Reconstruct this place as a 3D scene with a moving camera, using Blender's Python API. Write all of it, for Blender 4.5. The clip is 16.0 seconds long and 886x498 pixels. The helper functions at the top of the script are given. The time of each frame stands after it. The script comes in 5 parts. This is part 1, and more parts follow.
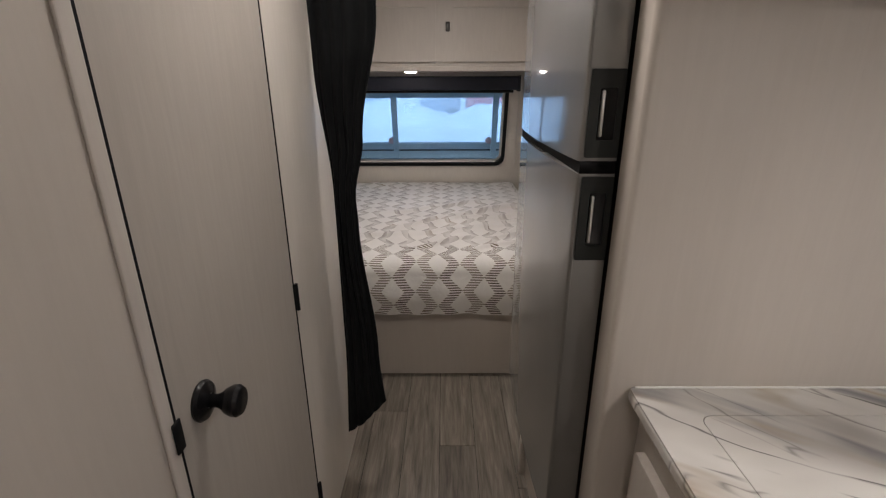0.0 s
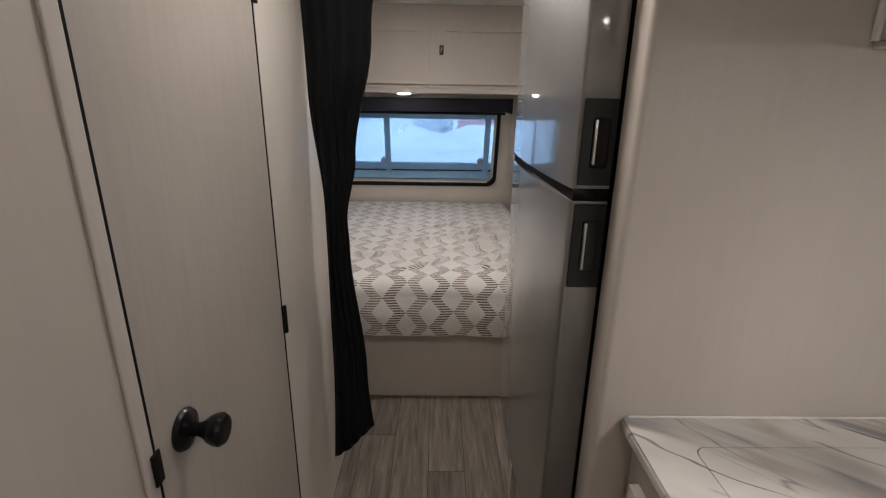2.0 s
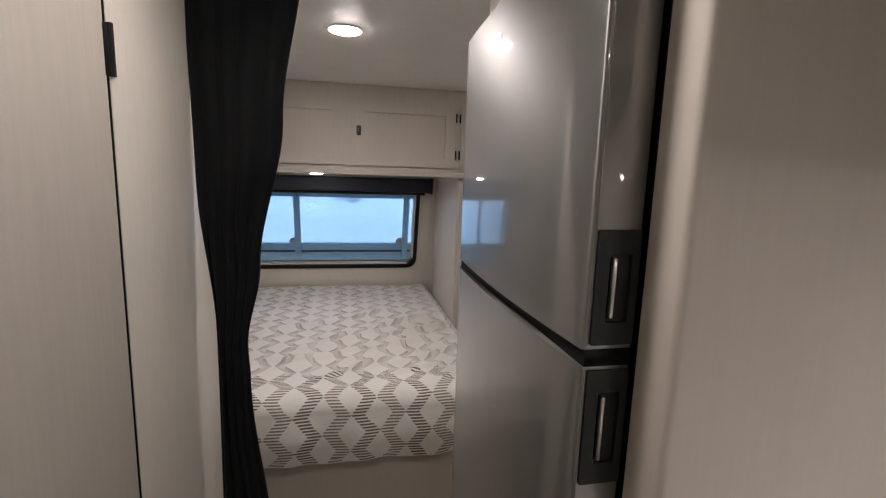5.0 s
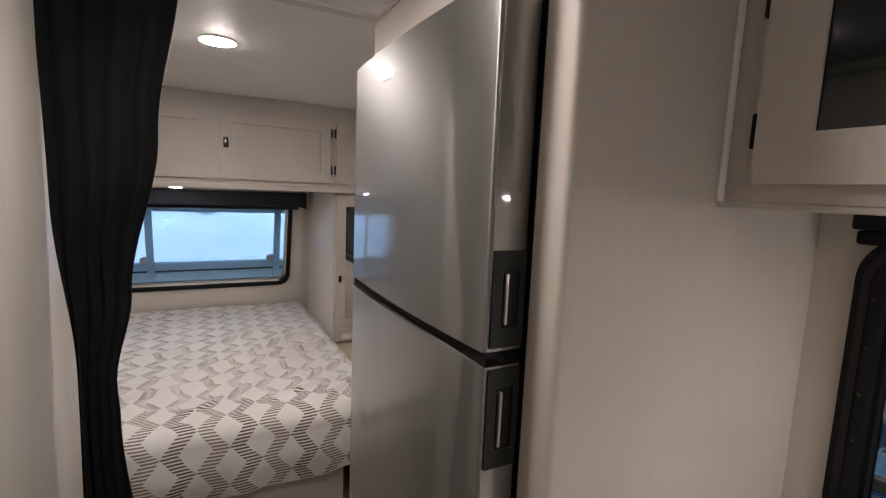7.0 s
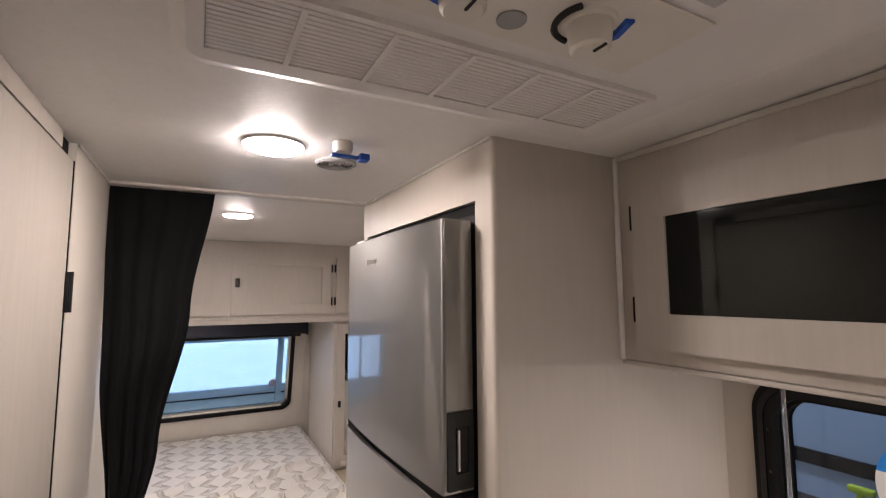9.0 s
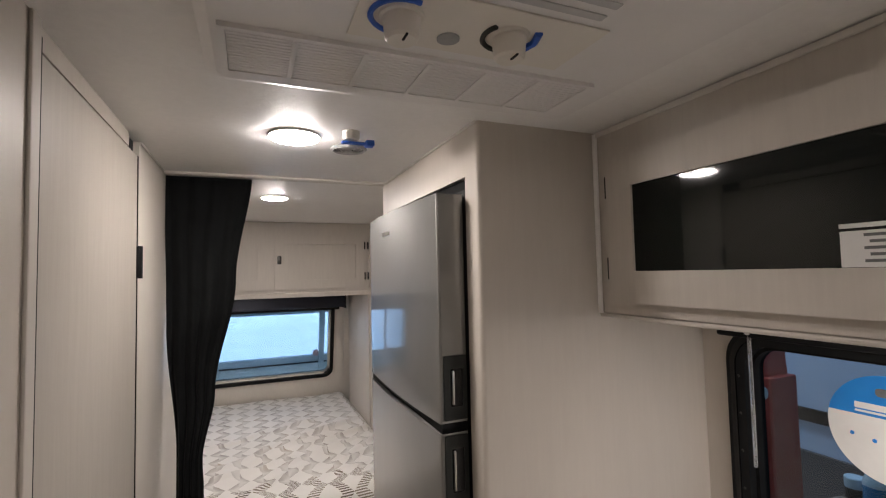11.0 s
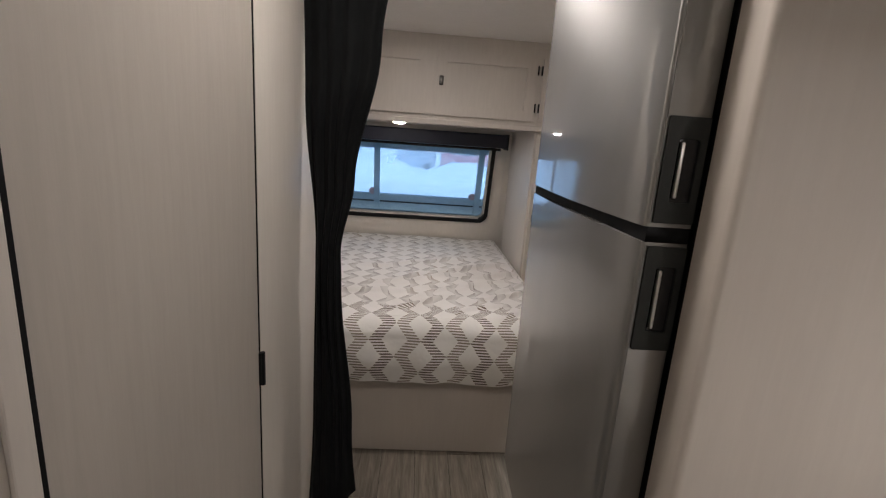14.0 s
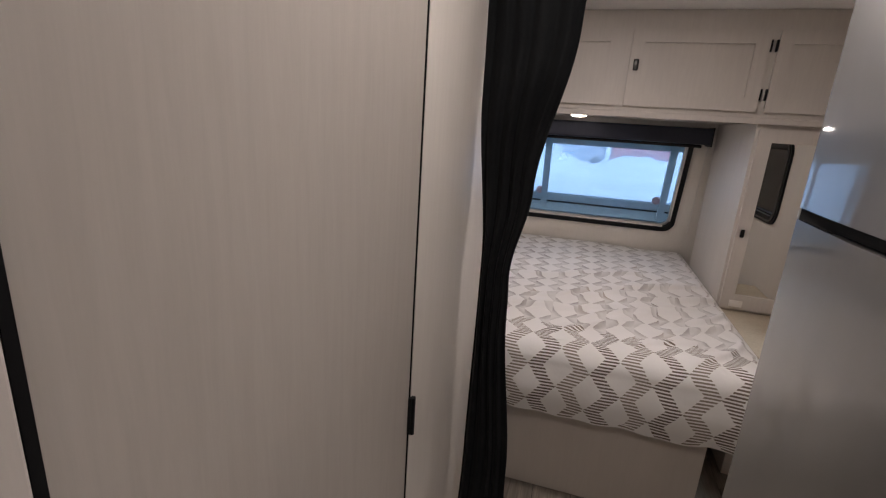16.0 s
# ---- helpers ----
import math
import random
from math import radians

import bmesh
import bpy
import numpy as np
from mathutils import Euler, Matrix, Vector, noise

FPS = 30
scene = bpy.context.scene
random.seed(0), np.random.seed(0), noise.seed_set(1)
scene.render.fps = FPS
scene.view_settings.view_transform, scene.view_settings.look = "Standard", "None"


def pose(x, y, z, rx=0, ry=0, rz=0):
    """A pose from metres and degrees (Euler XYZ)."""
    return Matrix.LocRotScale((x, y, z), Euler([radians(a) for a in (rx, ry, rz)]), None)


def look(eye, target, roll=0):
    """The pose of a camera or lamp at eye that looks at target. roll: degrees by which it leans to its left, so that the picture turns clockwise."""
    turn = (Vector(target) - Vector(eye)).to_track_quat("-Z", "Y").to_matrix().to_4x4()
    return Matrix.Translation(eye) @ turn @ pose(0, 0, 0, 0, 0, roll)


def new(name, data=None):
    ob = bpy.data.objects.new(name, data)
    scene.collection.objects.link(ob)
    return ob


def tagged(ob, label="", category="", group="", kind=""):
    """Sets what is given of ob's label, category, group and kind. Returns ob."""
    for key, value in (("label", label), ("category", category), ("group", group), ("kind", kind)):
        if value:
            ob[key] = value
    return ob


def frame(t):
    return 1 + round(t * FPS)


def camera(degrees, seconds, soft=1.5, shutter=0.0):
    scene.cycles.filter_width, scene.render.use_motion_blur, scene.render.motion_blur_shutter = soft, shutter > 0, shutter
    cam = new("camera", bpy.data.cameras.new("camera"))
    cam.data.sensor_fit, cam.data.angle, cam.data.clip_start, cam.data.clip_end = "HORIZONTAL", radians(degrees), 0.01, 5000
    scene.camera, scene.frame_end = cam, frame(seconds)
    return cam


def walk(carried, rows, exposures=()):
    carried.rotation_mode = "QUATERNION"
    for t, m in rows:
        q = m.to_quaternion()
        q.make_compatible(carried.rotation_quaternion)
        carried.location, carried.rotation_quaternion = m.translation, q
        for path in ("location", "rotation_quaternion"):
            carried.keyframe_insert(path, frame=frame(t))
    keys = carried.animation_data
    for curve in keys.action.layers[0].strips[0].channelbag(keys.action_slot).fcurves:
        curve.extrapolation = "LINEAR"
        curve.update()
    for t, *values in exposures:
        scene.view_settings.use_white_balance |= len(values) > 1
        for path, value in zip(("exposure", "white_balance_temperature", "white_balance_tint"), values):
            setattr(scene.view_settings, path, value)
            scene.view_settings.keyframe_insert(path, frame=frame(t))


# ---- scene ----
cam = camera(87.5, 16.0, 1.2, 0.0)
PATH = [
    (0, (0.394, 0.528, 1.456), (0.384, 2.41, 0.78), -0.2),
    (0.5, (0.399, 0.537, 1.461), (0.381, 2.425, 0.802), 0.0),
    (1, (0.388, 0.527, 1.46), (0.363, 2.426, 0.834), 0.4),
    (1.5, (0.395, 0.524, 1.469), (0.379, 2.429, 0.861), 0.4),
    (2, (0.391, 0.539, 1.465), (0.421, 2.446, 0.864), 0.9),
    (2.5, (0.37, 0.57, 1.467), (0.489, 2.482, 0.892), 1.5),
    (3, (0.328, 0.613, 1.48), (0.545, 2.532, 0.961), 1.8),
    (3.5, (0.3, 0.62, 1.498), (0.589, 2.546, 1.041), 2.0),
    (5.8, (0.358, 0.899, 1.536), (0.959, 2.787, 1.268), 2.4),
    (6, (0.353, 0.893, 1.535), (1.03, 2.757, 1.272), 2.6),
    (6.2, (0.328, 0.871, 1.536), (1.076, 2.708, 1.282), 2.4),
    (6.5, (0.295, 0.836, 1.549), (1.131, 2.635, 1.297), 2.3),
    (7, (0.268, 0.788, 1.553), (1.206, 2.537, 1.307), 2.4),
    (7.5, (0.259, 0.756, 1.555), (1.236, 2.487, 1.334), 2.1),
    (8, (0.246, 0.739, 1.564), (1.245, 2.466, 1.419), 2.0),
    (8.2, (0.244, 0.712, 1.585), (1.242, 2.442, 1.484), 1.4),
    (8.6, (0.228, 0.64, 1.631), (1.206, 2.384, 1.66), 0.5),
    (9, (0.219, 0.544, 1.691), (1.143, 2.307, 1.883), -0.3),
    (9.2, (0.217, 0.49, 1.727), (1.1, 2.265, 1.987), -0.9),
    (11.5, (0.243, 0.368, 1.587), (0.999, 2.219, 1.544), -0.3),
    (12, (0.229, 0.397, 1.5), (0.965, 2.241, 1.263), 1.2),
    (12.5, (0.223, 0.473, 1.456), (0.943, 2.304, 1.096), 2.1),
    (13, (0.23, 0.604, 1.426), (0.894, 2.439, 0.986), 2.6),
    (13.2, (0.229, 0.648, 1.418), (0.841, 2.5, 0.976), 3.1),
    (13.5, (0.255, 0.679, 1.43), (0.743, 2.564, 0.971), 3.1),
    (13.8, (0.295, 0.703, 1.432), (0.557, 2.634, 0.985), 3.6),
    (14, (0.311, 0.71, 1.423), (0.435, 2.655, 0.973), 4.1),
    (14.5, (0.262, 0.769, 1.423), (0.206, 2.709, 0.942), 4.4),
    (15, (0.202, 0.896, 1.416), (0.032, 2.83, 0.936), 4.7),
    (15.5, (0.191, 0.947, 1.419), (-0.145, 2.857, 0.927), 4.7),
    (16, (0.239, 0.944, 1.438), (-0.294, 2.798, 0.911), 3.7),
]
walk(cam, [(t, look(eye, target, roll)) for t, eye, target, roll in PATH],
     exposures=[(0, 0.05, 6500, 10), (3.5, -0.02, 6500, 10), (7, 0.12, 6550, 12), (8.5, 0.22, 6700, 14), (9.2, 0.44, 6800, 16), (11.5, 0.20, 6500, 9),
                (12.5, 0.16, 6550, 9), (13.2, 0.10, 6500, 10), (14.5, 0.06, 6500, 10), (15, -0.08, 6500, 10), (15.5, -0.10, 6650, 14), (16, 0.06, 6500, 15)])

# ---- world and light ----
world = bpy.data.worlds.new("overcast_sky")
scene.world = world
world.use_nodes = True
wn = world.node_tree
sky = wn.nodes.new("ShaderNodeTexSky")
sky.sky_type = "NISHITA"
sky.sun_disc = False
sky.sun_elevation = radians(24)
sky.sun_rotation = radians(-20)
wn.links.new(sky.outputs[0], wn.nodes["Background"].inputs[0])
wn.nodes["Background"].inputs[1].default_value = 0.15
sun_data = bpy.data.lights.new("sun", "SUN")
sun_data.energy, sun_data.angle, sun_data.color = 5.0, radians(12), (1.0, 0.95, 0.88)
sun = new("sun", sun_data)
sun.matrix_world = look((4, 9, 9), (5, 14, 0))
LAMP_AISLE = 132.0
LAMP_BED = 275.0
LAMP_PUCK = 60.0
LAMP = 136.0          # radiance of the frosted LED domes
BAY_POWER = 95.0     # power of the unseen lamp added to brighten the service bay outside
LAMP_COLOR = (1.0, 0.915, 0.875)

# unseen area lamp, added so the bay reads brighter through the kitchen window
bay = bpy.data.lights.new("added_bay_lamp", "AREA")
bay.shape, bay.size, bay.size_y, bay.energy, bay.color = "RECTANGLE", 0.3, 3.0, BAY_POWER, (0.80, 0.90, 1.0)
added_bay_lamp = new("added_bay_lamp", bay)
added_bay_lamp.matrix_world = pose(2.6, 2.2, 4.05)

# ---- materials ----
def mat(name, color, rough=0.5, metal=0.0, spec=0.5):
    m = bpy.data.materials.new(name)
    m.use_nodes = True
    b = m.node_tree.nodes["Principled BSDF"]
    b.inputs["Base Color"].default_value = (*color, 1)
    b.inputs["Roughness"].default_value = rough
    b.inputs["Metallic"].default_value = metal
    b.inputs["Specular IOR Level"].default_value = spec
    return m, m.node_tree, b


def node(nt, kind, **values):
    n = nt.nodes.new(kind)
    for k, v in values.items():
        n.inputs[k.replace("_", " ")].default_value = v
    return n


def coords(nt, scale=(1, 1, 1), rot=(0, 0, 0)):
    tc = nt.nodes.new("ShaderNodeTexCoord")
    mp = nt.nodes.new("ShaderNodeMapping")
    mp.inputs["Scale"].default_value = scale
    mp.inputs["Rotation"].default_value = rot
    nt.links.new(tc.outputs["Object"], mp.inputs[0])
    return mp.outputs[0]


def noise_tex(nt, vec, scale, detail=3.0, rough=0.55, dist=0.0):
    n = nt.nodes.new("ShaderNodeTexNoise")
    n.inputs["Scale"].default_value = scale
    n.inputs["Detail"].default_value = detail
    n.inputs["Roughness"].default_value = rough
    n.inputs["Distortion"].default_value = dist
    nt.links.new(vec, n.inputs["Vector"])
    return n.outputs["Fac"]


def ramp(nt, fac, stops):
    r = nt.nodes.new("ShaderNodeValToRGB")
    while len(r.color_ramp.elements) < len(stops):
        r.color_ramp.elements.new(0.5)
    for e, (p, c) in zip(r.color_ramp.elements, stops):
        e.position, e.color = p, (*c, 1)
    nt.links.new(fac, r.inputs[0])
    return r.outputs[0]


def mix(nt, fac, a, b, how="MIX"):
    m = nt.nodes.new("ShaderNodeMix")
    m.data_type, m.blend_type = "RGBA", how
    for sock, v in ((m.inputs[0], fac), (m.inputs[6], a), (m.inputs[7], b)):
        if isinstance(v, (int, float)):
            sock.default_value = v
        elif isinstance(v, tuple):
            sock.default_value = (*v, 1)
        else:
            nt.links.new(v, sock)
    return m.outputs[2]


def math_node(nt, op, a, b=None, c=None):
    m = nt.nodes.new("ShaderNodeMath")
    m.operation = op
    for i, v in enumerate((a, b, c)):
        if v is None:
            continue
        if isinstance(v, (int, float)):
            m.inputs[i].default_value = v
        else:
            nt.links.new(v, m.inputs[i])
    return m.outputs[0]


def bump(nt, b, height, strength=0.1, dist=0.002):
    n = nt.nodes.new("ShaderNodeBump")
    n.inputs["Strength"].default_value = strength
    n.inputs["Distance"].default_value = dist
    nt.links.new(height, n.inputs["Height"])
    nt.links.new(n.outputs[0], b.inputs["Normal"])


def grained(name, dark, light, rough=0.55, spec=0.35, tone=0.10):
    """Vinyl-wrapped panel board: short broken streaks along the grain over a finer linen thread, broad tone drift."""
    m, nt, b = mat(name, light, rough, 0, spec)
    streak = noise_tex(nt, coords(nt, (70, 70, 6)), 1.0, 4, 0.6, 0.5)
    thread = noise_tex(nt, coords(nt, (420, 420, 26)), 1.0, 3, 0.6)
    fine = math_node(nt, "MULTIPLY_ADD", thread, 0.25, math_node(nt, "MULTIPLY", streak, 0.75))
    broad = noise_tex(nt, coords(nt, (1.6, 1.6, 0.7)), 1.6, 3)
    col = ramp(nt, fine, [(0.36, dark), (0.64, light)])
    drift = ramp(nt, broad, [(0.3, (1 - tone,) * 3), (0.7, (1, 1, 1))])
    nt.links.new(mix(nt, 1.0, col, drift, "MULTIPLY"), b.inputs["Base Color"])
    rr = math_node(nt, "MULTIPLY_ADD", broad, 0.15, rough - 0.07)
    nt.links.new(rr, b.inputs["Roughness"])
    bump(nt, b, fine, 0.06, 0.0008)
    return m


def mottled(name, dark, light, rough=0.5, scale=30, spec=0.5, metal=0.0, bumps=0.1, depth=0.001):
    m, nt, b = mat(name, light, rough, metal, spec)
    v = coords(nt)
    fine = noise_tex(nt, v, scale, 5, 0.65)
    broad = noise_tex(nt, v, scale * 0.08, 3)
    f = math_node(nt, "MULTIPLY_ADD", broad, 0.5, math_node(nt, "MULTIPLY", fine, 0.5))
    nt.links.new(ramp(nt, f, [(0.3, dark), (0.7, light)]), b.inputs["Base Color"])
    nt.links.new(math_node(nt, "MULTIPLY_ADD", broad, 0.16, rough - 0.08), b.inputs["Roughness"])
    if bumps:
        bump(nt, b, fine, bumps, depth)
    return m


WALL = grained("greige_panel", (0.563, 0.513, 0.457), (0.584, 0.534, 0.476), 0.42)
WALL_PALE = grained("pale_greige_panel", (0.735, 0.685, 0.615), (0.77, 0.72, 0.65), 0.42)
DOOR = grained("greige_door_panel", (0.455, 0.416, 0.368), (0.49, 0.45, 0.40), 0.48)
CABINET = grained("greige_cabinet_wrap", (0.575, 0.53, 0.48), (0.61, 0.565, 0.51), 0.45)
TRIM = mottled("white_wrap_trim", (0.62, 0.59, 0.55), (0.70, 0.67, 0.62), 0.4, 25, 0.4)
CAULK = mottled("white_caulk", (0.82, 0.80, 0.77), (0.88, 0.86, 0.83), 0.45, 60)
CEILING = mottled("white_textured_ceiling", (0.78, 0.765, 0.75), (0.86, 0.845, 0.83), 0.45, 55, 0.35, 0, 0.35, 0.002)
WHITE_PLASTIC = mottled("white_plastic", (0.74, 0.72, 0.71), (0.80, 0.78, 0.77), 0.38, 12, 0.5, 0, 0.02)
OFF_WHITE = mottled("cream_plastic", (0.72, 0.68, 0.62), (0.78, 0.74, 0.68), 0.42, 14, 0.5, 0, 0.02)
BLACK = mottled("black_plastic", (0.005, 0.0055, 0.006), (0.009, 0.0095, 0.010), 0.5, 35, 0.22, 0, 0.05)
BLACK_GLOSS = mottled("black_enamel", (0.005, 0.005, 0.006), (0.009, 0.009, 0.010), 0.24, 20, 0.35, 0, 0.02)
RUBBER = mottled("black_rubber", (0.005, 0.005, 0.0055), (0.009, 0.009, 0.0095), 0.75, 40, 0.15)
DARK_HANDLE = mottled("dark_grey_plastic", (0.014, 0.016, 0.014), (0.022, 0.024, 0.022), 0.5, 25, 0.25, 0, 0.04)
CHROME, _nt, _b = mat("brushed_nickel", (0.62, 0.61, 0.58), 0.28, 1.0)
BRONZE = mottled("gunmetal", (0.05, 0.048, 0.045), (0.085, 0.082, 0.078), 0.3, 60, 0.5, 0.85, 0.05)
MIRROR, _nt, _b = mat("mirror_silver", (0.86, 0.87, 0.86), 0.015, 1.0)
SHADE_CLOTH = mottled("navy_black_shade_cloth", (0.014, 0.016, 0.026), (0.022, 0.025, 0.038), 0.6, 30, 0.3, 0, 0.05)
BLUE_TAPE = mottled("blue_tape", (0.01, 0.07, 0.42), (0.03, 0.13, 0.58), 0.45, 40)
CLEAR, _nt, _b = mat("clear_acrylic", (0.9, 0.92, 0.93), 0.06)
_b.inputs["Transmission Weight"].default_value = 0.85


def glass(name, tint, rough=0.0):
    """Thin window pane: straight-through glass with a Fresnel gloss."""
    m = bpy.data.materials.new(name)
    m.use_nodes = True
    nt = m.node_tree
    nt.nodes.clear()
    out = nt.nodes.new("ShaderNodeOutputMaterial")
    tr = nt.nodes.new("ShaderNodeBsdfTransparent")
    tr.inputs[0].default_value = (*tint, 1)
    gl = nt.nodes.new("ShaderNodeBsdfGlossy")
    gl.inputs["Roughness"].default_value = rough
    fr = nt.nodes.new("ShaderNodeFresnel")
    fr.inputs[0].default_value = 1.5
    mx = nt.nodes.new("ShaderNodeMixShader")
    nt.links.new(fr.outputs[0], mx.inputs[0])
    nt.links.new(tr.outputs[0], mx.inputs[1])
    nt.links.new(gl.outputs[0], mx.inputs[2])
    nt.links.new(mx.outputs[0], out.inputs[0])
    return m


GLASS_FRONT = glass("clear_window_glass", (0.68, 0.83, 1.0))
GLASS_TINT = glass("tinted_window_glass", (0.60, 0.66, 0.72))
GLASS_SMOKED = mat("smoked_black_glass", (0.005, 0.007, 0.006), 0.05, 0.0, 0.3)[0]


def stainless():
    """Horizontally brushed steel: highlights drawn out up and down, under a clear anti-fingerprint coat."""
    m, nt, b = mat("brushed_stainless", (0.40, 0.39, 0.37), 0.42, 1.0)
    brush = noise_tex(nt, coords(nt, (3, 3, 260)), 4.0, 3)
    smear = noise_tex(nt, coords(nt, (1, 1, 0.6)), 3.2, 4, 0.6, 0.6)
    nt.links.new(ramp(nt, smear, [(0.3, (0.215, 0.211, 0.198)), (0.7, (0.255, 0.250, 0.237))]), b.inputs["Base Color"])
    nt.links.new(math_node(nt, "MULTIPLY_ADD", smear, 0.08, 0.44), b.inputs["Roughness"])
    b.inputs["Anisotropic"].default_value = 0.7
    b.inputs["Anisotropic Rotation"].default_value = 0.25
    b.inputs["Coat Weight"].default_value = 1.0
    b.inputs["Coat Roughness"].default_value = 0.05
    b.inputs["Coat IOR"].default_value = 1.75
    bump(nt, b, brush, 0.02, 0.0003)
    return m


STEEL = stainless()


def marble():
    m, nt, b = mat("marble_laminate", (0.75, 0.73, 0.70), 0.22)

    def along(angle, scale):
        """Coordinates turned so that x runs along the veins, then stretched."""
        mp = nt.nodes.new("ShaderNodeMapping")
        mp.inputs["Scale"].default_value = scale
        nt.links.new(coords(nt, (1, 1, 1), (0, 0, radians(angle))), mp.inputs[0])
        return mp.outputs[0]
    cloud = noise_tex(nt, along(34, (1.6, 4.2, 1)), 1.3, 3, 0.5, 0.6)
    base = ramp(nt, cloud, [(0.30, (0.50, 0.48, 0.45)), (0.44, (0.66, 0.64, 0.60)), (0.60, (0.77, 0.75, 0.71))])

    def veins(angle, scale, freq, width, mid, gate, lo, hi):
        """Lines where the noise crosses mid, kept only where a broad gate noise is high."""
        n = noise_tex(nt, along(angle, scale), freq, 3, 0.45, 0.15)
        d = math_node(nt, "ABSOLUTE", math_node(nt, "SUBTRACT", n, mid))
        line = ramp(nt, d, [(0.0, (1, 1, 1)), (width, (0, 0, 0))])
        g = ramp(nt, noise_tex(nt, along(angle + 20, (1, 1.6, 1)), gate, 2), [(lo, (0, 0, 0)), (hi, (1, 1, 1))])
        return mix(nt, 1.0, line, g, "MULTIPLY")
    tan = mix(nt, math_node(nt, "MULTIPLY", veins(31, (1.0, 5.0, 1), 1.6, 0.05, 0.54, 4.6, 0.44, 0.56), 0.7), base, (0.42, 0.34, 0.24))
    grey = mix(nt, math_node(nt, "MULTIPLY", veins(36, (0.9, 4.6, 1), 1.5, 0.045, 0.47, 3.0, 0.36, 0.50), 0.9), tan, (0.26, 0.26, 0.28))
    crack = mix(nt, math_node(nt, "MULTIPLY", veins(27, (1.0, 5.2, 1), 1.7, 0.012, 0.50, 5.5, 0.45, 0.55), 0.9), grey, (0.085, 0.078, 0.08))
    fine = mix(nt, math_node(nt, "MULTIPLY", veins(44, (1.0, 4.4, 1), 1.9, 0.009, 0.46, 6.0, 0.48, 0.58), 0.7), crack, (0.20, 0.185, 0.175))
    nt.links.new(fine, b.inputs["Base Color"])
    return m


MARBLE = marble()


def plank_vinyl():
    m, nt, b = mat("grey_oak_vinyl_plank", (0.3, 0.27, 0.23), 0.42)
    tc = nt.nodes.new("ShaderNodeTexCoord")
    oi = nt.nodes.new("ShaderNodeObjectInfo")
    shift = nt.nodes.new("ShaderNodeVectorMath")
    shift.operation = "MULTIPLY_ADD"
    comb = nt.nodes.new("ShaderNodeCombineXYZ")
    for i in range(3):
        nt.links.new(oi.outputs["Random"], comb.inputs[i])
    nt.links.new(comb.outputs[0], shift.inputs[0])
    shift.inputs[1].default_value = (37, 91, 13)
    nt.links.new(tc.outputs["Object"], shift.inputs[2])

    def stretched(s):
        mp = nt.nodes.new("ShaderNodeMapping")
        mp.inputs["Scale"].default_value = s
        nt.links.new(shift.outputs[0], mp.inputs[0])
        return mp.outputs[0]
    streak = noise_tex(nt, stretched((30, 2.2, 1)), 1.6, 6, 0.62, 0.5)
    fine = noise_tex(nt, stretched((150, 6, 1)), 2.0, 4, 0.6)
    col = ramp(nt, streak, [(0.28, (0.10, 0.086, 0.070)), (0.50, (0.205, 0.182, 0.152)), (0.74, (0.32, 0.29, 0.25))])
    col = mix(nt, 0.45, col, ramp(nt, fine, [(0.35, (0.5, 0.48, 0.46)), (0.65, (1, 1, 1))]), "MULTIPLY")
    tone = ramp(nt, oi.outputs["Random"], [(0.0, (0.74, 0.72, 0.70)), (1.0, (1.12, 1.10, 1.06))])
    nt.links.new(mix(nt, 1.0, col, tone, "MULTIPLY"), b.inputs["Base Color"])
    nt.links.new(math_node(nt, "MULTIPLY_ADD", fine, 0.2, 0.32), b.inputs["Roughness"])
    bump(nt, b, fine, 0.15, 0.001)
    return m


PLANK = plank_vinyl()


def curtain_cloth():
    m, nt, b = mat("black_blackout_cloth", (0.012, 0.013, 0.014), 0.9, 0, 0.12)
    weave = noise_tex(nt, coords(nt, (1, 1, 0.4)), 420, 2)
    broad = noise_tex(nt, coords(nt), 5, 3)
    nt.links.new(ramp(nt, broad, [(0.3, (0.0055, 0.006, 0.0065)), (0.7, (0.011, 0.012, 0.0125))]), b.inputs["Base Color"])
    b.inputs["Sheen Weight"].default_value = 0.02
    bump(nt, b, weave, 0.2, 0.0006)
    return m


CURTAIN = curtain_cloth()


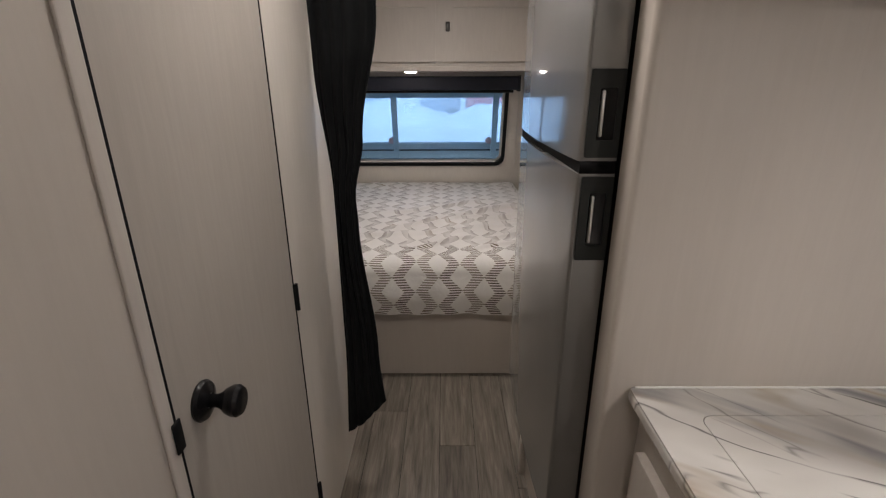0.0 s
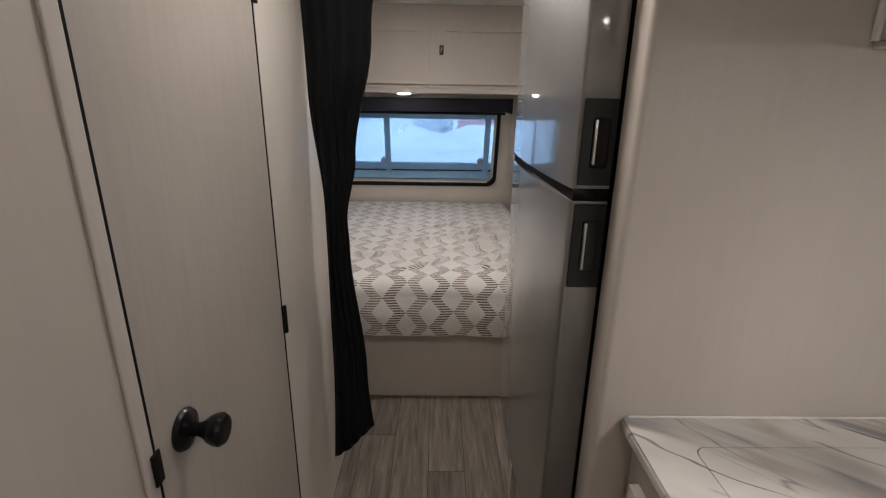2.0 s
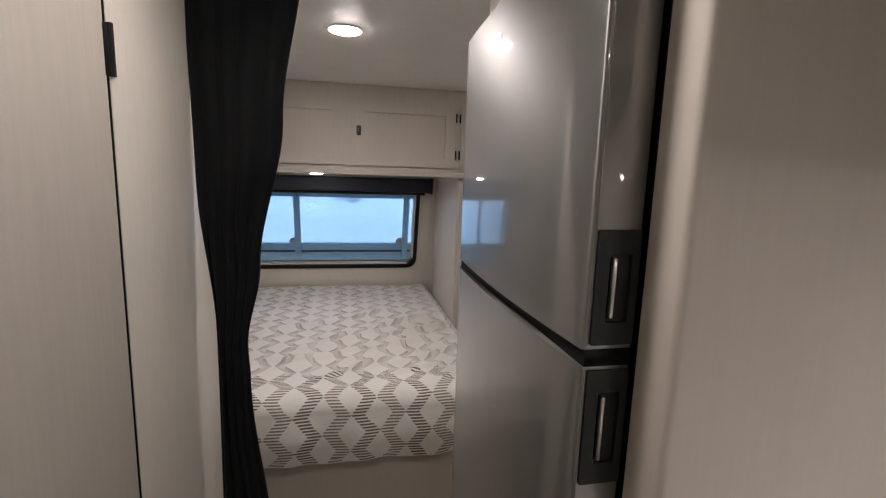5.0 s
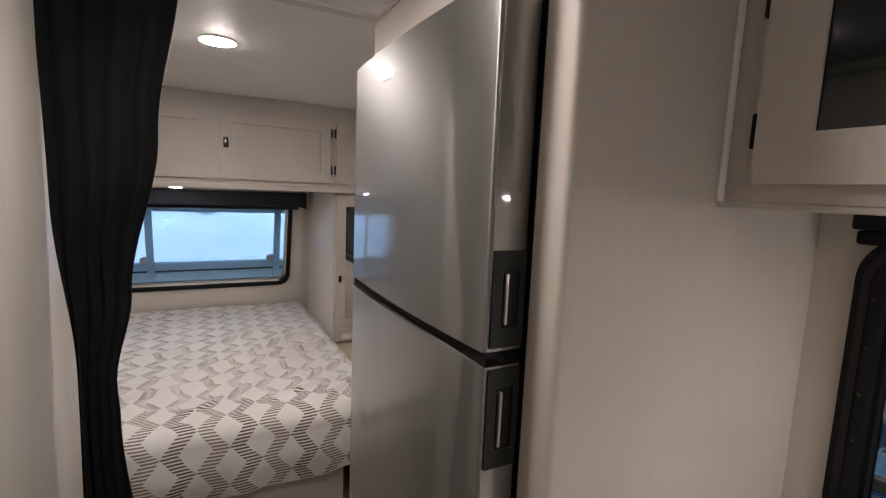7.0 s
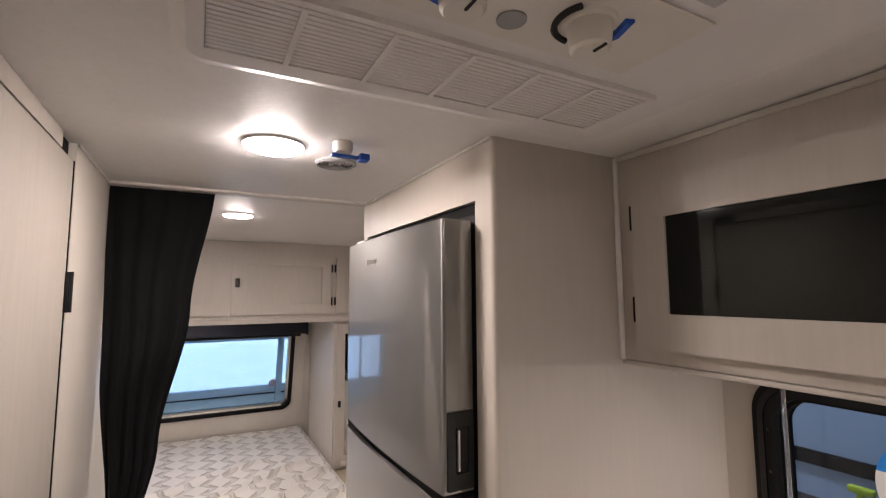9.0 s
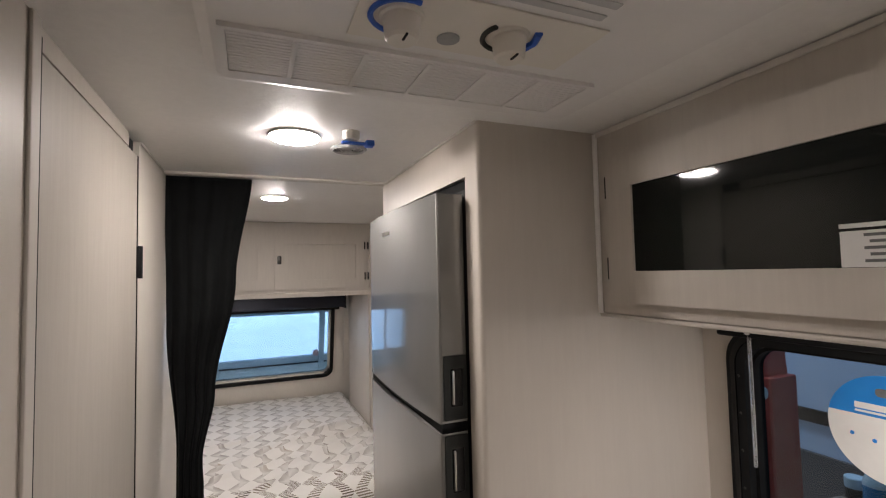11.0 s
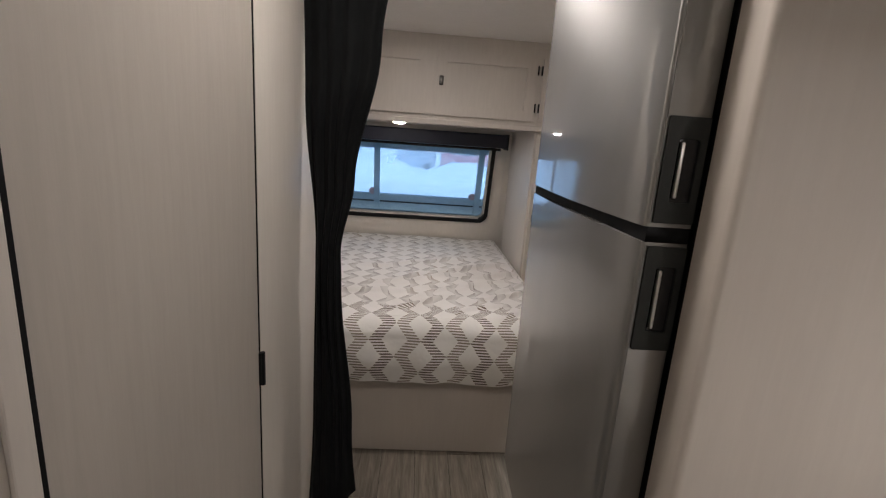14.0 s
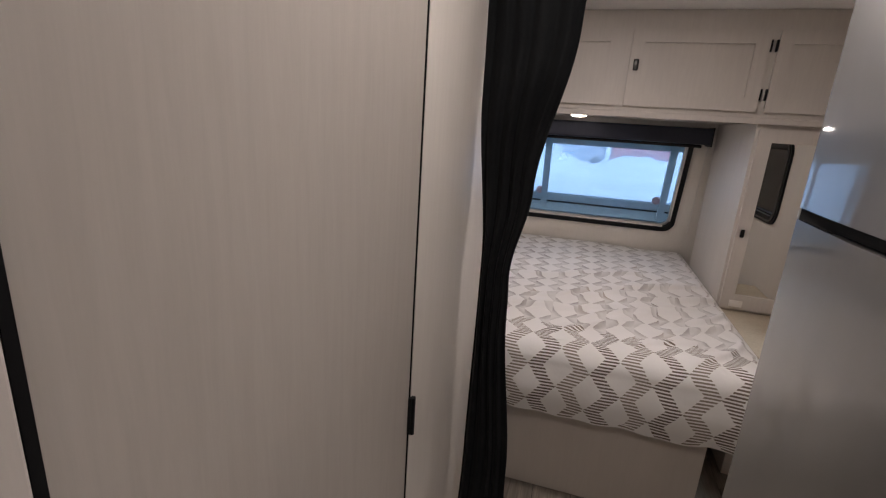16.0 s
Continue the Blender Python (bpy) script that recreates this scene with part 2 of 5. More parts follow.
def bedspread_print():
    """Columns of cream diamonds between zigzag bands: hatched strokes towards the foot, softer solid taupe above."""
    m, nt, b = mat("printed_bedspread", (0.62, 0.6, 0.57), 0.8, 0, 0.2)
    uv = nt.nodes.new("ShaderNodeUVMap")
    uv.uv_map = "UVMap"
    sep = nt.nodes.new("ShaderNodeSeparateXYZ")
    nt.links.new(uv.outputs[0], sep.inputs[0])
    wob = noise_tex(nt, uv.outputs[0], 5, 2)
    wob2 = noise_tex(nt, uv.outputs[0], 2.1, 2)
    u = math_node(nt, "MULTIPLY_ADD", math_node(nt, "ADD", wob, wob2), 0.30, math_node(nt, "DIVIDE", sep.outputs[0], 0.112))
    v = math_node(nt, "MULTIPLY_ADD", wob, 0.25, math_node(nt, "DIVIDE", sep.outputs[1], 0.145))
    a = math_node(nt, "ABSOLUTE", math_node(nt, "MULTIPLY_ADD", math_node(nt, "FRACT", u), 2, -1))
    parity = math_node(nt, "MODULO", math_node(nt, "FLOOR", math_node(nt, "ADD", u, 100)), 2)
    seam = math_node(nt, "MODULO", math_node(nt, "FLOOR", math_node(nt, "ADD", u, 100.5)), 2)
    vs = math_node(nt, "MULTIPLY_ADD", parity, 0.5, v)
    bb = math_node(nt, "ABSOLUTE", math_node(nt, "MULTIPLY_ADD", math_node(nt, "FRACT", vs), 2, -1))
    ab = math_node(nt, "ADD", a, bb)
    edge = noise_tex(nt, uv.outputs[0], 55, 3)
    ab = math_node(nt, "MULTIPLY_ADD", edge, 0.14, math_node(nt, "SUBTRACT", ab, 0.07))
    # foot zone runs about 0.36 m up from the lower hem
    zone_n = noise_tex(nt, uv.outputs[0], 9, 2)
    top = math_node(nt, "GREATER_THAN", math_node(nt, "MULTIPLY_ADD", zone_n, 0.12, sep.outputs[1]), 0.53)
    lim = math_node(nt, "MULTIPLY_ADD", top, 0.10, 0.99)
    band = math_node(nt, "GREATER_THAN", ab, lim)
    hatch = math_node(nt, "GREATER_THAN", math_node(nt, "FRACT", math_node(nt, "DIVIDE", sep.outputs[1], 0.0125)), 0.48)
    band_hatch = math_node(nt, "MULTIPLY", band, math_node(nt, "MAXIMUM", hatch, top))
    blotch = noise_tex(nt, uv.outputs[0], 3.5, 2)
    dark = ramp(nt, blotch, [(0.35, (0.135, 0.105, 0.083)), (0.65, (0.21, 0.17, 0.135))])
    pale = ramp(nt, blotch, [(0.36, (0.25, 0.215, 0.185)), (0.5, (0.33, 0.305, 0.29)), (0.64, (0.38, 0.30, 0.22))])
    ink_foot = mix(nt, seam, dark, ramp(nt, blotch, [(0.3, (0.24, 0.205, 0.165)), (0.7, (0.30, 0.255, 0.205))]))
    wash = noise_tex(nt, uv.outputs[0], 16, 3)
    pale = mix(nt, ramp(nt, wash, [(0.35, (0.0, 0, 0)), (0.65, (0.6, 0.6, 0.6))]), pale, (0.66, 0.63, 0.58))
    # each zigzag runs dark on one slant and washed out on the other, and fades from its edge
    slant = math_node(nt, "GREATER_THAN", math_node(nt, "FRACT", vs), 0.5)
    depth = math_node(nt, "MULTIPLY", math_node(nt, "SUBTRACT", ab, 1.09), 1.1)
    column = nt.nodes.new("ShaderNodeTexWhiteNoise")
    column.noise_dimensions = "1D"
    nt.links.new(math_node(nt, "FLOOR", math_node(nt, "ADD", u, 100.5)), column.inputs["W"])
    faint = math_node(nt, "MULTIPLY_ADD", column.outputs["Value"], 0.35, math_node(nt, "MULTIPLY_ADD", slant, 0.38, depth))
    faint.node.use_clamp = True
    pale = mix(nt, faint, pale, (0.70, 0.675, 0.64))
    ink = mix(nt, top, ink_foot, pale)
    base = ramp(nt, blotch, [(0.3, (0.76, 0.735, 0.70)), (0.7, (0.83, 0.805, 0.77))])
    nt.links.new(mix(nt, band_hatch, base, ink), b.inputs["Base Color"])
    crumple = noise_tex(nt, uv.outputs[0], 7, 3, 0.5, 0.6)
    weave = noise_tex(nt, uv.outputs[0], 300, 2)
    bump(nt, b, math_node(nt, "MULTIPLY_ADD", weave, 0.05, crumple), 0.5, 0.022)
    return m


SPREAD = bedspread_print()


def emitter(name, color, strength):
    m = bpy.data.materials.new(name)
    m.use_nodes = True
    nt = m.node_tree
    nt.nodes.clear()
    out = nt.nodes.new("ShaderNodeOutputMaterial")
    e = nt.nodes.new("ShaderNodeEmission")
    e.inputs[0].default_value = (*color, 1)
    e.inputs[1].default_value = strength
    nt.links.new(e.outputs[0], out.inputs[0])
    return m


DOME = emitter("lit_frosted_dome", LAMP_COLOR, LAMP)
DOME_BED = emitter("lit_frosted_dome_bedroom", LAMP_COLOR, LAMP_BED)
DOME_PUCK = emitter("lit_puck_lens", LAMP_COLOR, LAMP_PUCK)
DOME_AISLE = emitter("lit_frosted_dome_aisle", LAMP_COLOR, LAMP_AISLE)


def frosted_sheet():
    """Weathered polycarbonate: partly clear, partly scattering."""
    m = bpy.data.materials.new("hazy_polycarbonate")
    m.use_nodes = True
    nt = m.node_tree
    nt.nodes.clear()
    out = nt.nodes.new("ShaderNodeOutputMaterial")
    tr = nt.nodes.new("ShaderNodeBsdfTransparent")
    tr.inputs[0].default_value = (0.92, 0.97, 1.0, 1)
    tl = nt.nodes.new("ShaderNodeBsdfTranslucent")
    tl.inputs[0].default_value = (0.80, 0.90, 0.98, 1)
    mx = nt.nodes.new("ShaderNodeMixShader")
    haze = noise_tex(nt, coords(nt, (1, 1, 2.5)), 2.2, 2, 0.5, 0.5)
    nt.links.new(math_node(nt, "MULTIPLY_ADD", haze, 0.35, 0.16), mx.inputs[0])
    nt.links.new(tr.outputs[0], mx.inputs[1])
    nt.links.new(tl.outputs[0], mx.inputs[2])
    nt.links.new(mx.outputs[0], out.inputs[0])
    return m


HAZE = frosted_sheet()
SNOW = mottled("packed_snow", (0.78, 0.83, 0.88), (0.88, 0.91, 0.94), 0.7, 0.6, 0.3, 0, 0.3, 0.05)
CONCRETE = mottled("garage_concrete", (0.16, 0.16, 0.16), (0.26, 0.26, 0.255), 0.75, 4)
BAY_WALL = mottled("blue_grey_bay_wall", (0.36, 0.48, 0.66), (0.44, 0.56, 0.73), 0.6, 3)
BAY_DARK = mottled("dark_bay_roof", (0.06, 0.06, 0.065), (0.09, 0.09, 0.095), 0.7, 3)
GUARD = mottled("grey_green_guard", (0.40, 0.46, 0.44), (0.48, 0.54, 0.52), 0.5, 8)
RED = mottled("red_paint", (0.28, 0.035, 0.025), (0.38, 0.05, 0.035), 0.45, 8)
RED_FAR = mottled("red_van_paint", (0.50, 0.06, 0.07), (0.60, 0.09, 0.10), 0.4, 2)
SHOWER = mottled("white_shower_acrylic", (0.76, 0.76, 0.78), (0.82, 0.82, 0.84), 0.18, 8, 0.5, 0, 0.02)
FABRIC_GREY = mottled("grey_piping", (0.3, 0.3, 0.3), (0.4, 0.4, 0.4), 0.8, 60)
WOOD_TOP = mottled("tan_speckled_laminate", (0.36, 0.30, 0.21), (0.55, 0.48, 0.37), 0.4, 90, 0.4)
LABEL_WHITE = mottled("white_paper_label", (0.70, 0.69, 0.67), (0.78, 0.77, 0.75), 0.6, 30)
INK = mottled("grey_print", (0.10, 0.10, 0.10), (0.16, 0.16, 0.16), 0.6, 60)
BLUE_PRINT = mottled("bright_blue_print", (0.01, 0.20, 0.62), (0.02, 0.27, 0.72), 0.4, 10)
LIME = mottled("lime_plastic", (0.50, 0.62, 0.02), (0.60, 0.72, 0.05), 0.4, 20)
BLUE_LIQUID = mottled("blue_cleaner", (0.02, 0.16, 0.36), (0.05, 0.26, 0.50), 0.15, 12)
PALE_BLUE = mottled("pale_blue_plastic", (0.30, 0.46, 0.56), (0.40, 0.56, 0.66), 0.35, 15)
LEATHER = mottled("bench_timber", (0.065, 0.05, 0.036), (0.12, 0.095, 0.068), 0.6, 20)
BROWN_TINT = mottled("far_dark_trucks", (0.36, 0.42, 0.50), (0.46, 0.52, 0.60), 0.6, 1)
# shadow inside the grille openings, put into a flat grey
SLOT_SHADOW = mottled("grey_slot_shadow", (0.46, 0.455, 0.46), (0.52, 0.515, 0.52), 0.5, 20)
REFLECTOR = mottled("faded_orange_reflector", (0.55, 0.30, 0.26), (0.66, 0.40, 0.34), 0.4, 40)


# ---- building helpers ----
def box(bm, x0, x1, y0, y1, z0, z1, bevel=0.0, seg=2):
    vs = bmesh.ops.create_cube(bm, size=1.0)["verts"]
    bmesh.ops.transform(bm, verts=vs, matrix=Matrix.Translation(((x0 + x1) / 2, (y0 + y1) / 2, (z0 + z1) / 2))
                        @ Matrix.Diagonal((x1 - x0, y1 - y0, z1 - z0, 1)))
    if bevel:
        edges = {e for v in vs for e in v.link_edges}
        bmesh.ops.bevel(bm, geom=list(edges), offset=bevel, segments=seg, profile=0.5, affect="EDGES")
    return bm


def slab(*args, **kw):
    return box(bmesh.new(), *args, **kw)


def lathe(bm, profile, m, seg=28):
    """Turns (radius, height) pairs round the local z axis of m."""
    rings = []
    for r, h in profile:
        if r < 1e-6:
            rings.append([bm.verts.new(m @ Vector((0, 0, h)))])
        else:
            rings.append([bm.verts.new(m @ Vector((r * math.cos(2 * math.pi * i / seg), r * math.sin(2 * math.pi * i / seg), h)))
                          for i in range(seg)])
    for a, b in zip(rings, rings[1:]):
        for i in range(seg):
            j = (i + 1) % seg
            if len(a) == 1 and len(b) == 1:
                continue
            if len(a) == 1:
                bm.faces.new((a[0], b[j], b[i]))
            elif len(b) == 1:
                bm.faces.new((a[i], a[j], b[0]))
            else:
                bm.faces.new((a[i], a[j], b[j], b[i]))
    return bm


def tube(bm, points, r, seg=14):
    """A round bar along points, with capped ends."""
    pts = [Vector(p) for p in points]
    rings = []
    side = None
    for i, p in enumerate(pts):
        d = (pts[min(i + 1, len(pts) - 1)] - pts[max(i - 1, 0)]).normalized()
        if side is None:
            side = d.orthogonal().normalized()
        side = (side - d * side.dot(d)).normalized()
        up = d.cross(side)
        rings.append([bm.verts.new(p + r * (math.cos(2 * math.pi * k / seg) * side + math.sin(2 * math.pi * k / seg) * up))
                      for k in range(seg)])
    for a, b in zip(rings, rings[1:]):
        for k in range(seg):
            j = (k + 1) % seg
            bm.faces.new((a[k], a[j], b[j], b[k]))
    bm.faces.new(list(reversed(rings[0])))
    bm.faces.new(rings[-1])
    return bm


def rounded(w0, w1, h0, h1, r, n=8):
    out = []
    for cx, cy, a0 in ((w1 - r, h1 - r, 0), (w0 + r, h1 - r, 90), (w0 + r, h0 + r, 180), (w1 - r, h0 + r, 270)):
        for i in range(n + 1):
            a = radians(a0 + 90 * i / n)
            out.append((cx + r * math.cos(a), cy + r * math.sin(a)))
    return out


def ring_frame(bm, outer, inner, d0, d1, place):
    """A frame between two outlines of equal length, from depth d0 to d1; place(a, b, d) gives the point."""
    n = len(outer)
    loops = [[bm.verts.new(place(*p, d)) for p in pts] for pts, d in ((outer, d0), (inner, d0), (inner, d1), (outer, d1))]
    for k in range(4):
        a, b = loops[k], loops[(k + 1) % 4]
        for i in range(n):
            j = (i + 1) % n
            bm.faces.new((a[i], a[j], b[j], b[i]))
    return bm


def plate(bm, outline, d0, d1, place):
    a = [bm.verts.new(place(*p, d0)) for p in outline]
    b = [bm.verts.new(place(*p, d1)) for p in outline]
    bm.faces.new(a)
    bm.faces.new(list(reversed(b)))
    for i in range(len(outline)):
        j = (i + 1) % len(outline)
        bm.faces.new((a[i], b[i], b[j], a[j]))
    return bm


def mesh_from(name, bm, material, smooth=30):
    bmesh.ops.recalc_face_normals(bm, faces=bm.faces)
    me = bpy.data.meshes.new(name)
    bm.to_mesh(me)
    bm.free()
    me.materials.append(material)
    if smooth:
        me.shade_smooth()
        me.set_sharp_from_angle(angle=radians(smooth))
        if len(me.polygons) < 250:
            # broad flat faces keep their own normal, so that bevels alone look round
            for p in me.polygons:
                if p.area > .002:
                    p.use_smooth = False
    return me


def part(name, bm, material, parent, label="", smooth=35):
    ob = new(name, mesh_from(name, bm, material, smooth))
    ob.parent = parent
    at = parent
    m = Matrix.Identity(4)
    while at is not None:
        m = at.matrix_parent_inverse @ at.matrix_basis @ m if at.parent is None else m
        if at.parent is None:
            m = at.matrix_basis
        at = at.parent
    ob.matrix_parent_inverse = m.inverted() if parent.parent is None else Matrix.Identity(4)
    if label:
        ob["label"] = label
    return ob


def thing(name, loc, label, category, group=""):
    ob = new(name)
    ob.location = loc
    ob.empty_display_size = 0.05
    return tagged(ob, label, category, group)


def whole(name, bm, material, label, category, group="", smooth=35):
    return tagged(new(name, mesh_from(name, bm, material, smooth)), label, category, group)


def structure(name, bm, material, label, category="wall", smooth=35):
    return tagged(new(name, mesh_from(name, bm, material, smooth)), label, category, "", "structure")


# ---- plan (metres) ----
X_DOOR = 0.0          # face of the bathroom wall on the aisle
X_RIGHT = 1.33        # inner face of the kitchen side wall
X_LEFT = -1.00
Y_BACK = -2.40
Y_PANEL = 1.235       # end panel between kitchen and refrigerator
X_PANEL = 0.684       # aisle face of the refrigerator surround
Y_STEP = 1.953        # ceiling batten at the bedroom
Z_CEIL = 1.98
FR_X, FR_Y0, FR_Y1 = 0.612, 1.306, 1.915
CAB_Y = 3.48


def front_y(z):
    return 4.43 - 0.25 * (z - 0.65)


# ---- floor ----
structure("floor", slab(X_LEFT - .05, X_RIGHT + .06, Y_BACK, 4.75, -0.08, -0.004), RUBBER, "plywood subfloor under grey vinyl planks", "floor")

# ---- ceiling ----
structure("ceiling", slab(X_LEFT - .05, X_RIGHT + .06, Y_BACK, Y_STEP, Z_CEIL, Z_CEIL + .06), CEILING, "white textured vinyl ceiling panel", "ceiling")
structure("ceiling_bedroom", slab(X_LEFT - .05, X_RIGHT + .06, Y_STEP, 4.6, Z_CEIL + .024, Z_CEIL + .084), CEILING, "white textured bedroom ceiling panel", "ceiling")
structure("trim", slab(0.0, X_PANEL, Y_STEP - .012, Y_STEP + .026, Z_CEIL - .008, Z_CEIL + .022, bevel=.004), TRIM, "white ceiling batten across the bedroom opening", "trim")
bead = slab(X_PANEL - .006, X_PANEL, Y_PANEL, Y_STEP, Z_CEIL - .006, Z_CEIL, bevel=.0025)
structure("trim_ceiling_bead", bead, TRIM, "thin white bead between wall and ceiling", "trim")
bead = slab(0.0015, .007, 1.63, Y_STEP, Z_CEIL - .006, Z_CEIL, bevel=.0025)
structure("trim_bath_bead", bead, TRIM, "thin white bead between bathroom wall and ceiling", "trim")

# ---- bathroom wall on the aisle ----
D0, D1 = 1.072, 1.626
bm = slab(X_DOOR - .035, X_DOOR, -0.25, D0 - .0042, 0, Z_CEIL)
structure("wall_bath_entry", bm, WALL, "light greige wall panel with fine vertical grain")
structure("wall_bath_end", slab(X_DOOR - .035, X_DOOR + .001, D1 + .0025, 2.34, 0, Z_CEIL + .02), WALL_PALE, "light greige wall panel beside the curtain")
structure("wall_bath_header", slab(X_DOOR - .035, X_DOOR - .004, D0 - .006, D1 - .075, 1.950, Z_CEIL), WALL, "greige header over the bathroom door")
structure("wall_header_gap", slab(X_DOOR - .035, X_DOOR - .012, D1 - .075, D1 + .006, 1.947, Z_CEIL), RUBBER, "dark gap beside the door header")
structure("wall_bath_back", slab(X_LEFT, X_DOOR - .035, 2.30, 2.34, 0, Z_CEIL + .02), WALL, "greige wall between bathroom and bed")
structure("wall_bath_front", slab(X_LEFT, X_DOOR - .035, -0.25, -0.21, 0, Z_CEIL), WALL, "greige wall of the bathroom towards the living area")
structure("trim_door_jamb", slab(X_DOOR, X_DOOR + .005, 1.041, D0 - .005, 0, Z_CEIL, bevel=.002), CABINET, "flat greige jamb batten beside the door", "trim")
structure("trim_door_seal", slab(X_DOOR - .03, X_DOOR + .003, D0 - .004, D0 + .002, 0, 1.96), RUBBER, "black door seal strip", "trim")

structure("trim_hinge_gap", slab(X_DOOR - .03, X_DOOR - .0003, D1 + .0003, D1 + .0023, 0, 1.945), RUBBER, "dark seam along the hinge side of the door", "trim")

# bathroom interior behind the closed door
sh = thing("shower_surround", (-.5, 0.6, 0), "glossy white moulded acrylic shower surround with a raised border", "shower")
part("wall_panel", slab(-.97, -.94, -.2, 2.0, .1, 1.9, bevel=.006), SHOWER, sh)
part("border_band", slab(-.942, -.934, -.2, 2.0, 1.10, 1.22, bevel=.003), SHOWER, sh)
for z in (1.09, 1.23):
    bm = bmesh.new()
    tube(bm, [(-.936, -.2, z), (-.936, 2.0, z)], .009, 10)
    part("moulding", bm, SHOWER, sh)
part("tray", slab(-.97, -.2, .9, 2.0, 0, .1, bevel=.02), SHOWER, sh)

# ---- bathroom door ----
dr = tagged(thing("door_1", (0, D1, 0), "closed greige bathroom door with black knob", "door"), kind="structure")
part("leaf", slab(X_DOOR - .030, X_DOOR - .002, D0 + .003, D1, .02, 1.945, bevel=.002), DOOR, dr)
for z in (0.92, 1.69, 0.25):
    bm = slab(X_DOOR - .004, X_DOOR + .004, D1 - .004, D1 + .008, z - .03, z + .045, bevel=.002)
    tube(bm, [(X_DOOR + .005, D1 + .002, z - .03), (X_DOOR + .005, D1 + .002, z + .045)], .005, 8)
    part("hinge", bm, BLACK, dr, "black butt hinge")
knob = bmesh.new()
mk = Matrix.Translation((X_DOOR - .002, 1.150, .972)) @ Euler((0, radians(90), 0)).to_matrix().to_4x4()
lathe(knob, [(0, .0), (.033, .0), (.034, .004), (.031, .009), (.022, .013), (.013, .016)], mk, 32)
rose = part("rose", knob, BLACK_GLOSS, dr, "round black rose")
knob = bmesh.new()
lathe(knob, [(.011, .012), (.011, .026), (.014, .034), (.021, .042), (.0255, .052), (.026, .060), (.022, .066), (.012, .068), (0, .067)], mk, 32)
part("knob", knob, BLACK_GLOSS, dr, "flared black door knob")
bm = slab(X_DOOR + .0052, X_DOOR + .009, D0 - .016, D0 + .004, .948, 1.000, bevel=.0018)
part("strike_plate", bm, BLACK, dr, "black strike plate")

# ---- outer walls ----
structure("wall_left", slab(X_LEFT - .05, X_LEFT, Y_BACK, 4.75, -.05, 2.08), WALL, "greige side wall panel")
structure("wall_back", slab(X_LEFT, X_RIGHT, Y_BACK - .05, Y_BACK, 0, 2.08), WALL, "greige rear wall panel")

# right wall with the kitchen window and the bedroom window
KW = (0.33, 1.165, 0.925, 1.515)     # y0 y1 z0 z1 of the kitchen window, outer
BW = (2.30, 3.02, 0.98, 1.46)
bm = bmesh.new()
R0, R1 = X_RIGHT, X_RIGHT + .05
cut = 0.03
ka, kb, kc, kd = KW[0] + cut, KW[1] - cut, KW[2] + cut, KW[3] - cut
ba, bb_, bc, bd = BW[0] + cut, BW[1] - cut, BW[2] + cut, BW[3] - cut
for y0, y1, z0, z1 in ((Y_BACK, ka, 0, 2.08), (ka, kb, 0, kc), (ka, kb, kd, 2.08), (kb, ba, 0, 2.08),
                       (ba, bb_, 0, bc), (ba, bb_, bd, 2.08), (bb_, 4.75, 0, 2.08)):
    box(bm, R0, R1, y0, y1, z0, z1)
structure("wall_right", bm, WALL, "greige side wall with kitchen and bedroom windows")


def side_window(name, o, label, frame_w, sash=0.0):
    w = tagged(thing(name, (X_RIGHT, (o[0] + o[1]) / 2, o[2]), label, "window"), kind="structure")

    def place(a, b, d):
        return Vector((X_RIGHT + d, a, b))
    outer = rounded(o[0], o[1], o[2], o[3], .085)
    inner = rounded(o[0] + frame_w, o[1] - frame_w, o[2] + frame_w, o[3] - frame_w, .06)
    bm = ring_frame(bmesh.new(), outer, inner, -.012, .045, place)
    fr = part("window_frame", bm, BLACK, w, "black moulded window frame")
    lip_o = rounded(o[0] + .012, o[1] - .012, o[2] + .012, o[3] - .012, .078)
    lip_i = rounded(o[0] + .024, o[1] - .024, o[2] + .024, o[3] - .024, .072)
    part("frame_rib", ring_frame(bmesh.new(), lip_o, lip_i, -.017, -.011, place), BLACK_GLOSS, fr)
    lip_o = rounded(o[0] + frame_w, o[1] - frame_w, o[2] + frame_w, o[3] - frame_w, .06)
    lip_i = rounded(o[0] + frame_w + .008, o[1] - frame_w - .008, o[2] + frame_w + .008, o[3] - frame_w - .008, .053)
    part("gasket", ring_frame(bmesh.new(), lip_o, lip_i, .010, .045, place), RUBBER, fr)
    n = 5
    for i in range(n):
        z = o[2] + .12 + i * (o[3] - o[2] - .24) / (n - 1)
        bm = lathe(bmesh.new(), [(0, .003), (.0025, .0025), (.003, 0)], Matrix.Translation((X_RIGHT - .012, o[1] - .031, z)) @ pose(0, 0, 0, 0, -90, 0), 8)
        part("screw", bm, BRONZE, fr)
    pane = part("pane", plate(bmesh.new(), inner, .030, .034, place), GLASS_TINT, w, "tinted glass pane")
    pane.visible_shadow = False
    return w


side_window("window_1", KW, "black-framed tinted window with rounded corners over the counter", .044)
side_window("window_2", BW, "dark tinted bedroom window with rounded black frame", .045)

# raked front wall with the bed window
TILT = math.atan(0.25)
FRONT = Matrix.Translation((0, front_y(1.392), 1.392)) @ Matrix.Rotation(TILT, 4, "X")
FW = (-.50, .880, -.600, .060)       # x0 x1, and up the wall from 1.392 m


def front_place(a, b, d):
    return FRONT @ Vector((a, d, b))


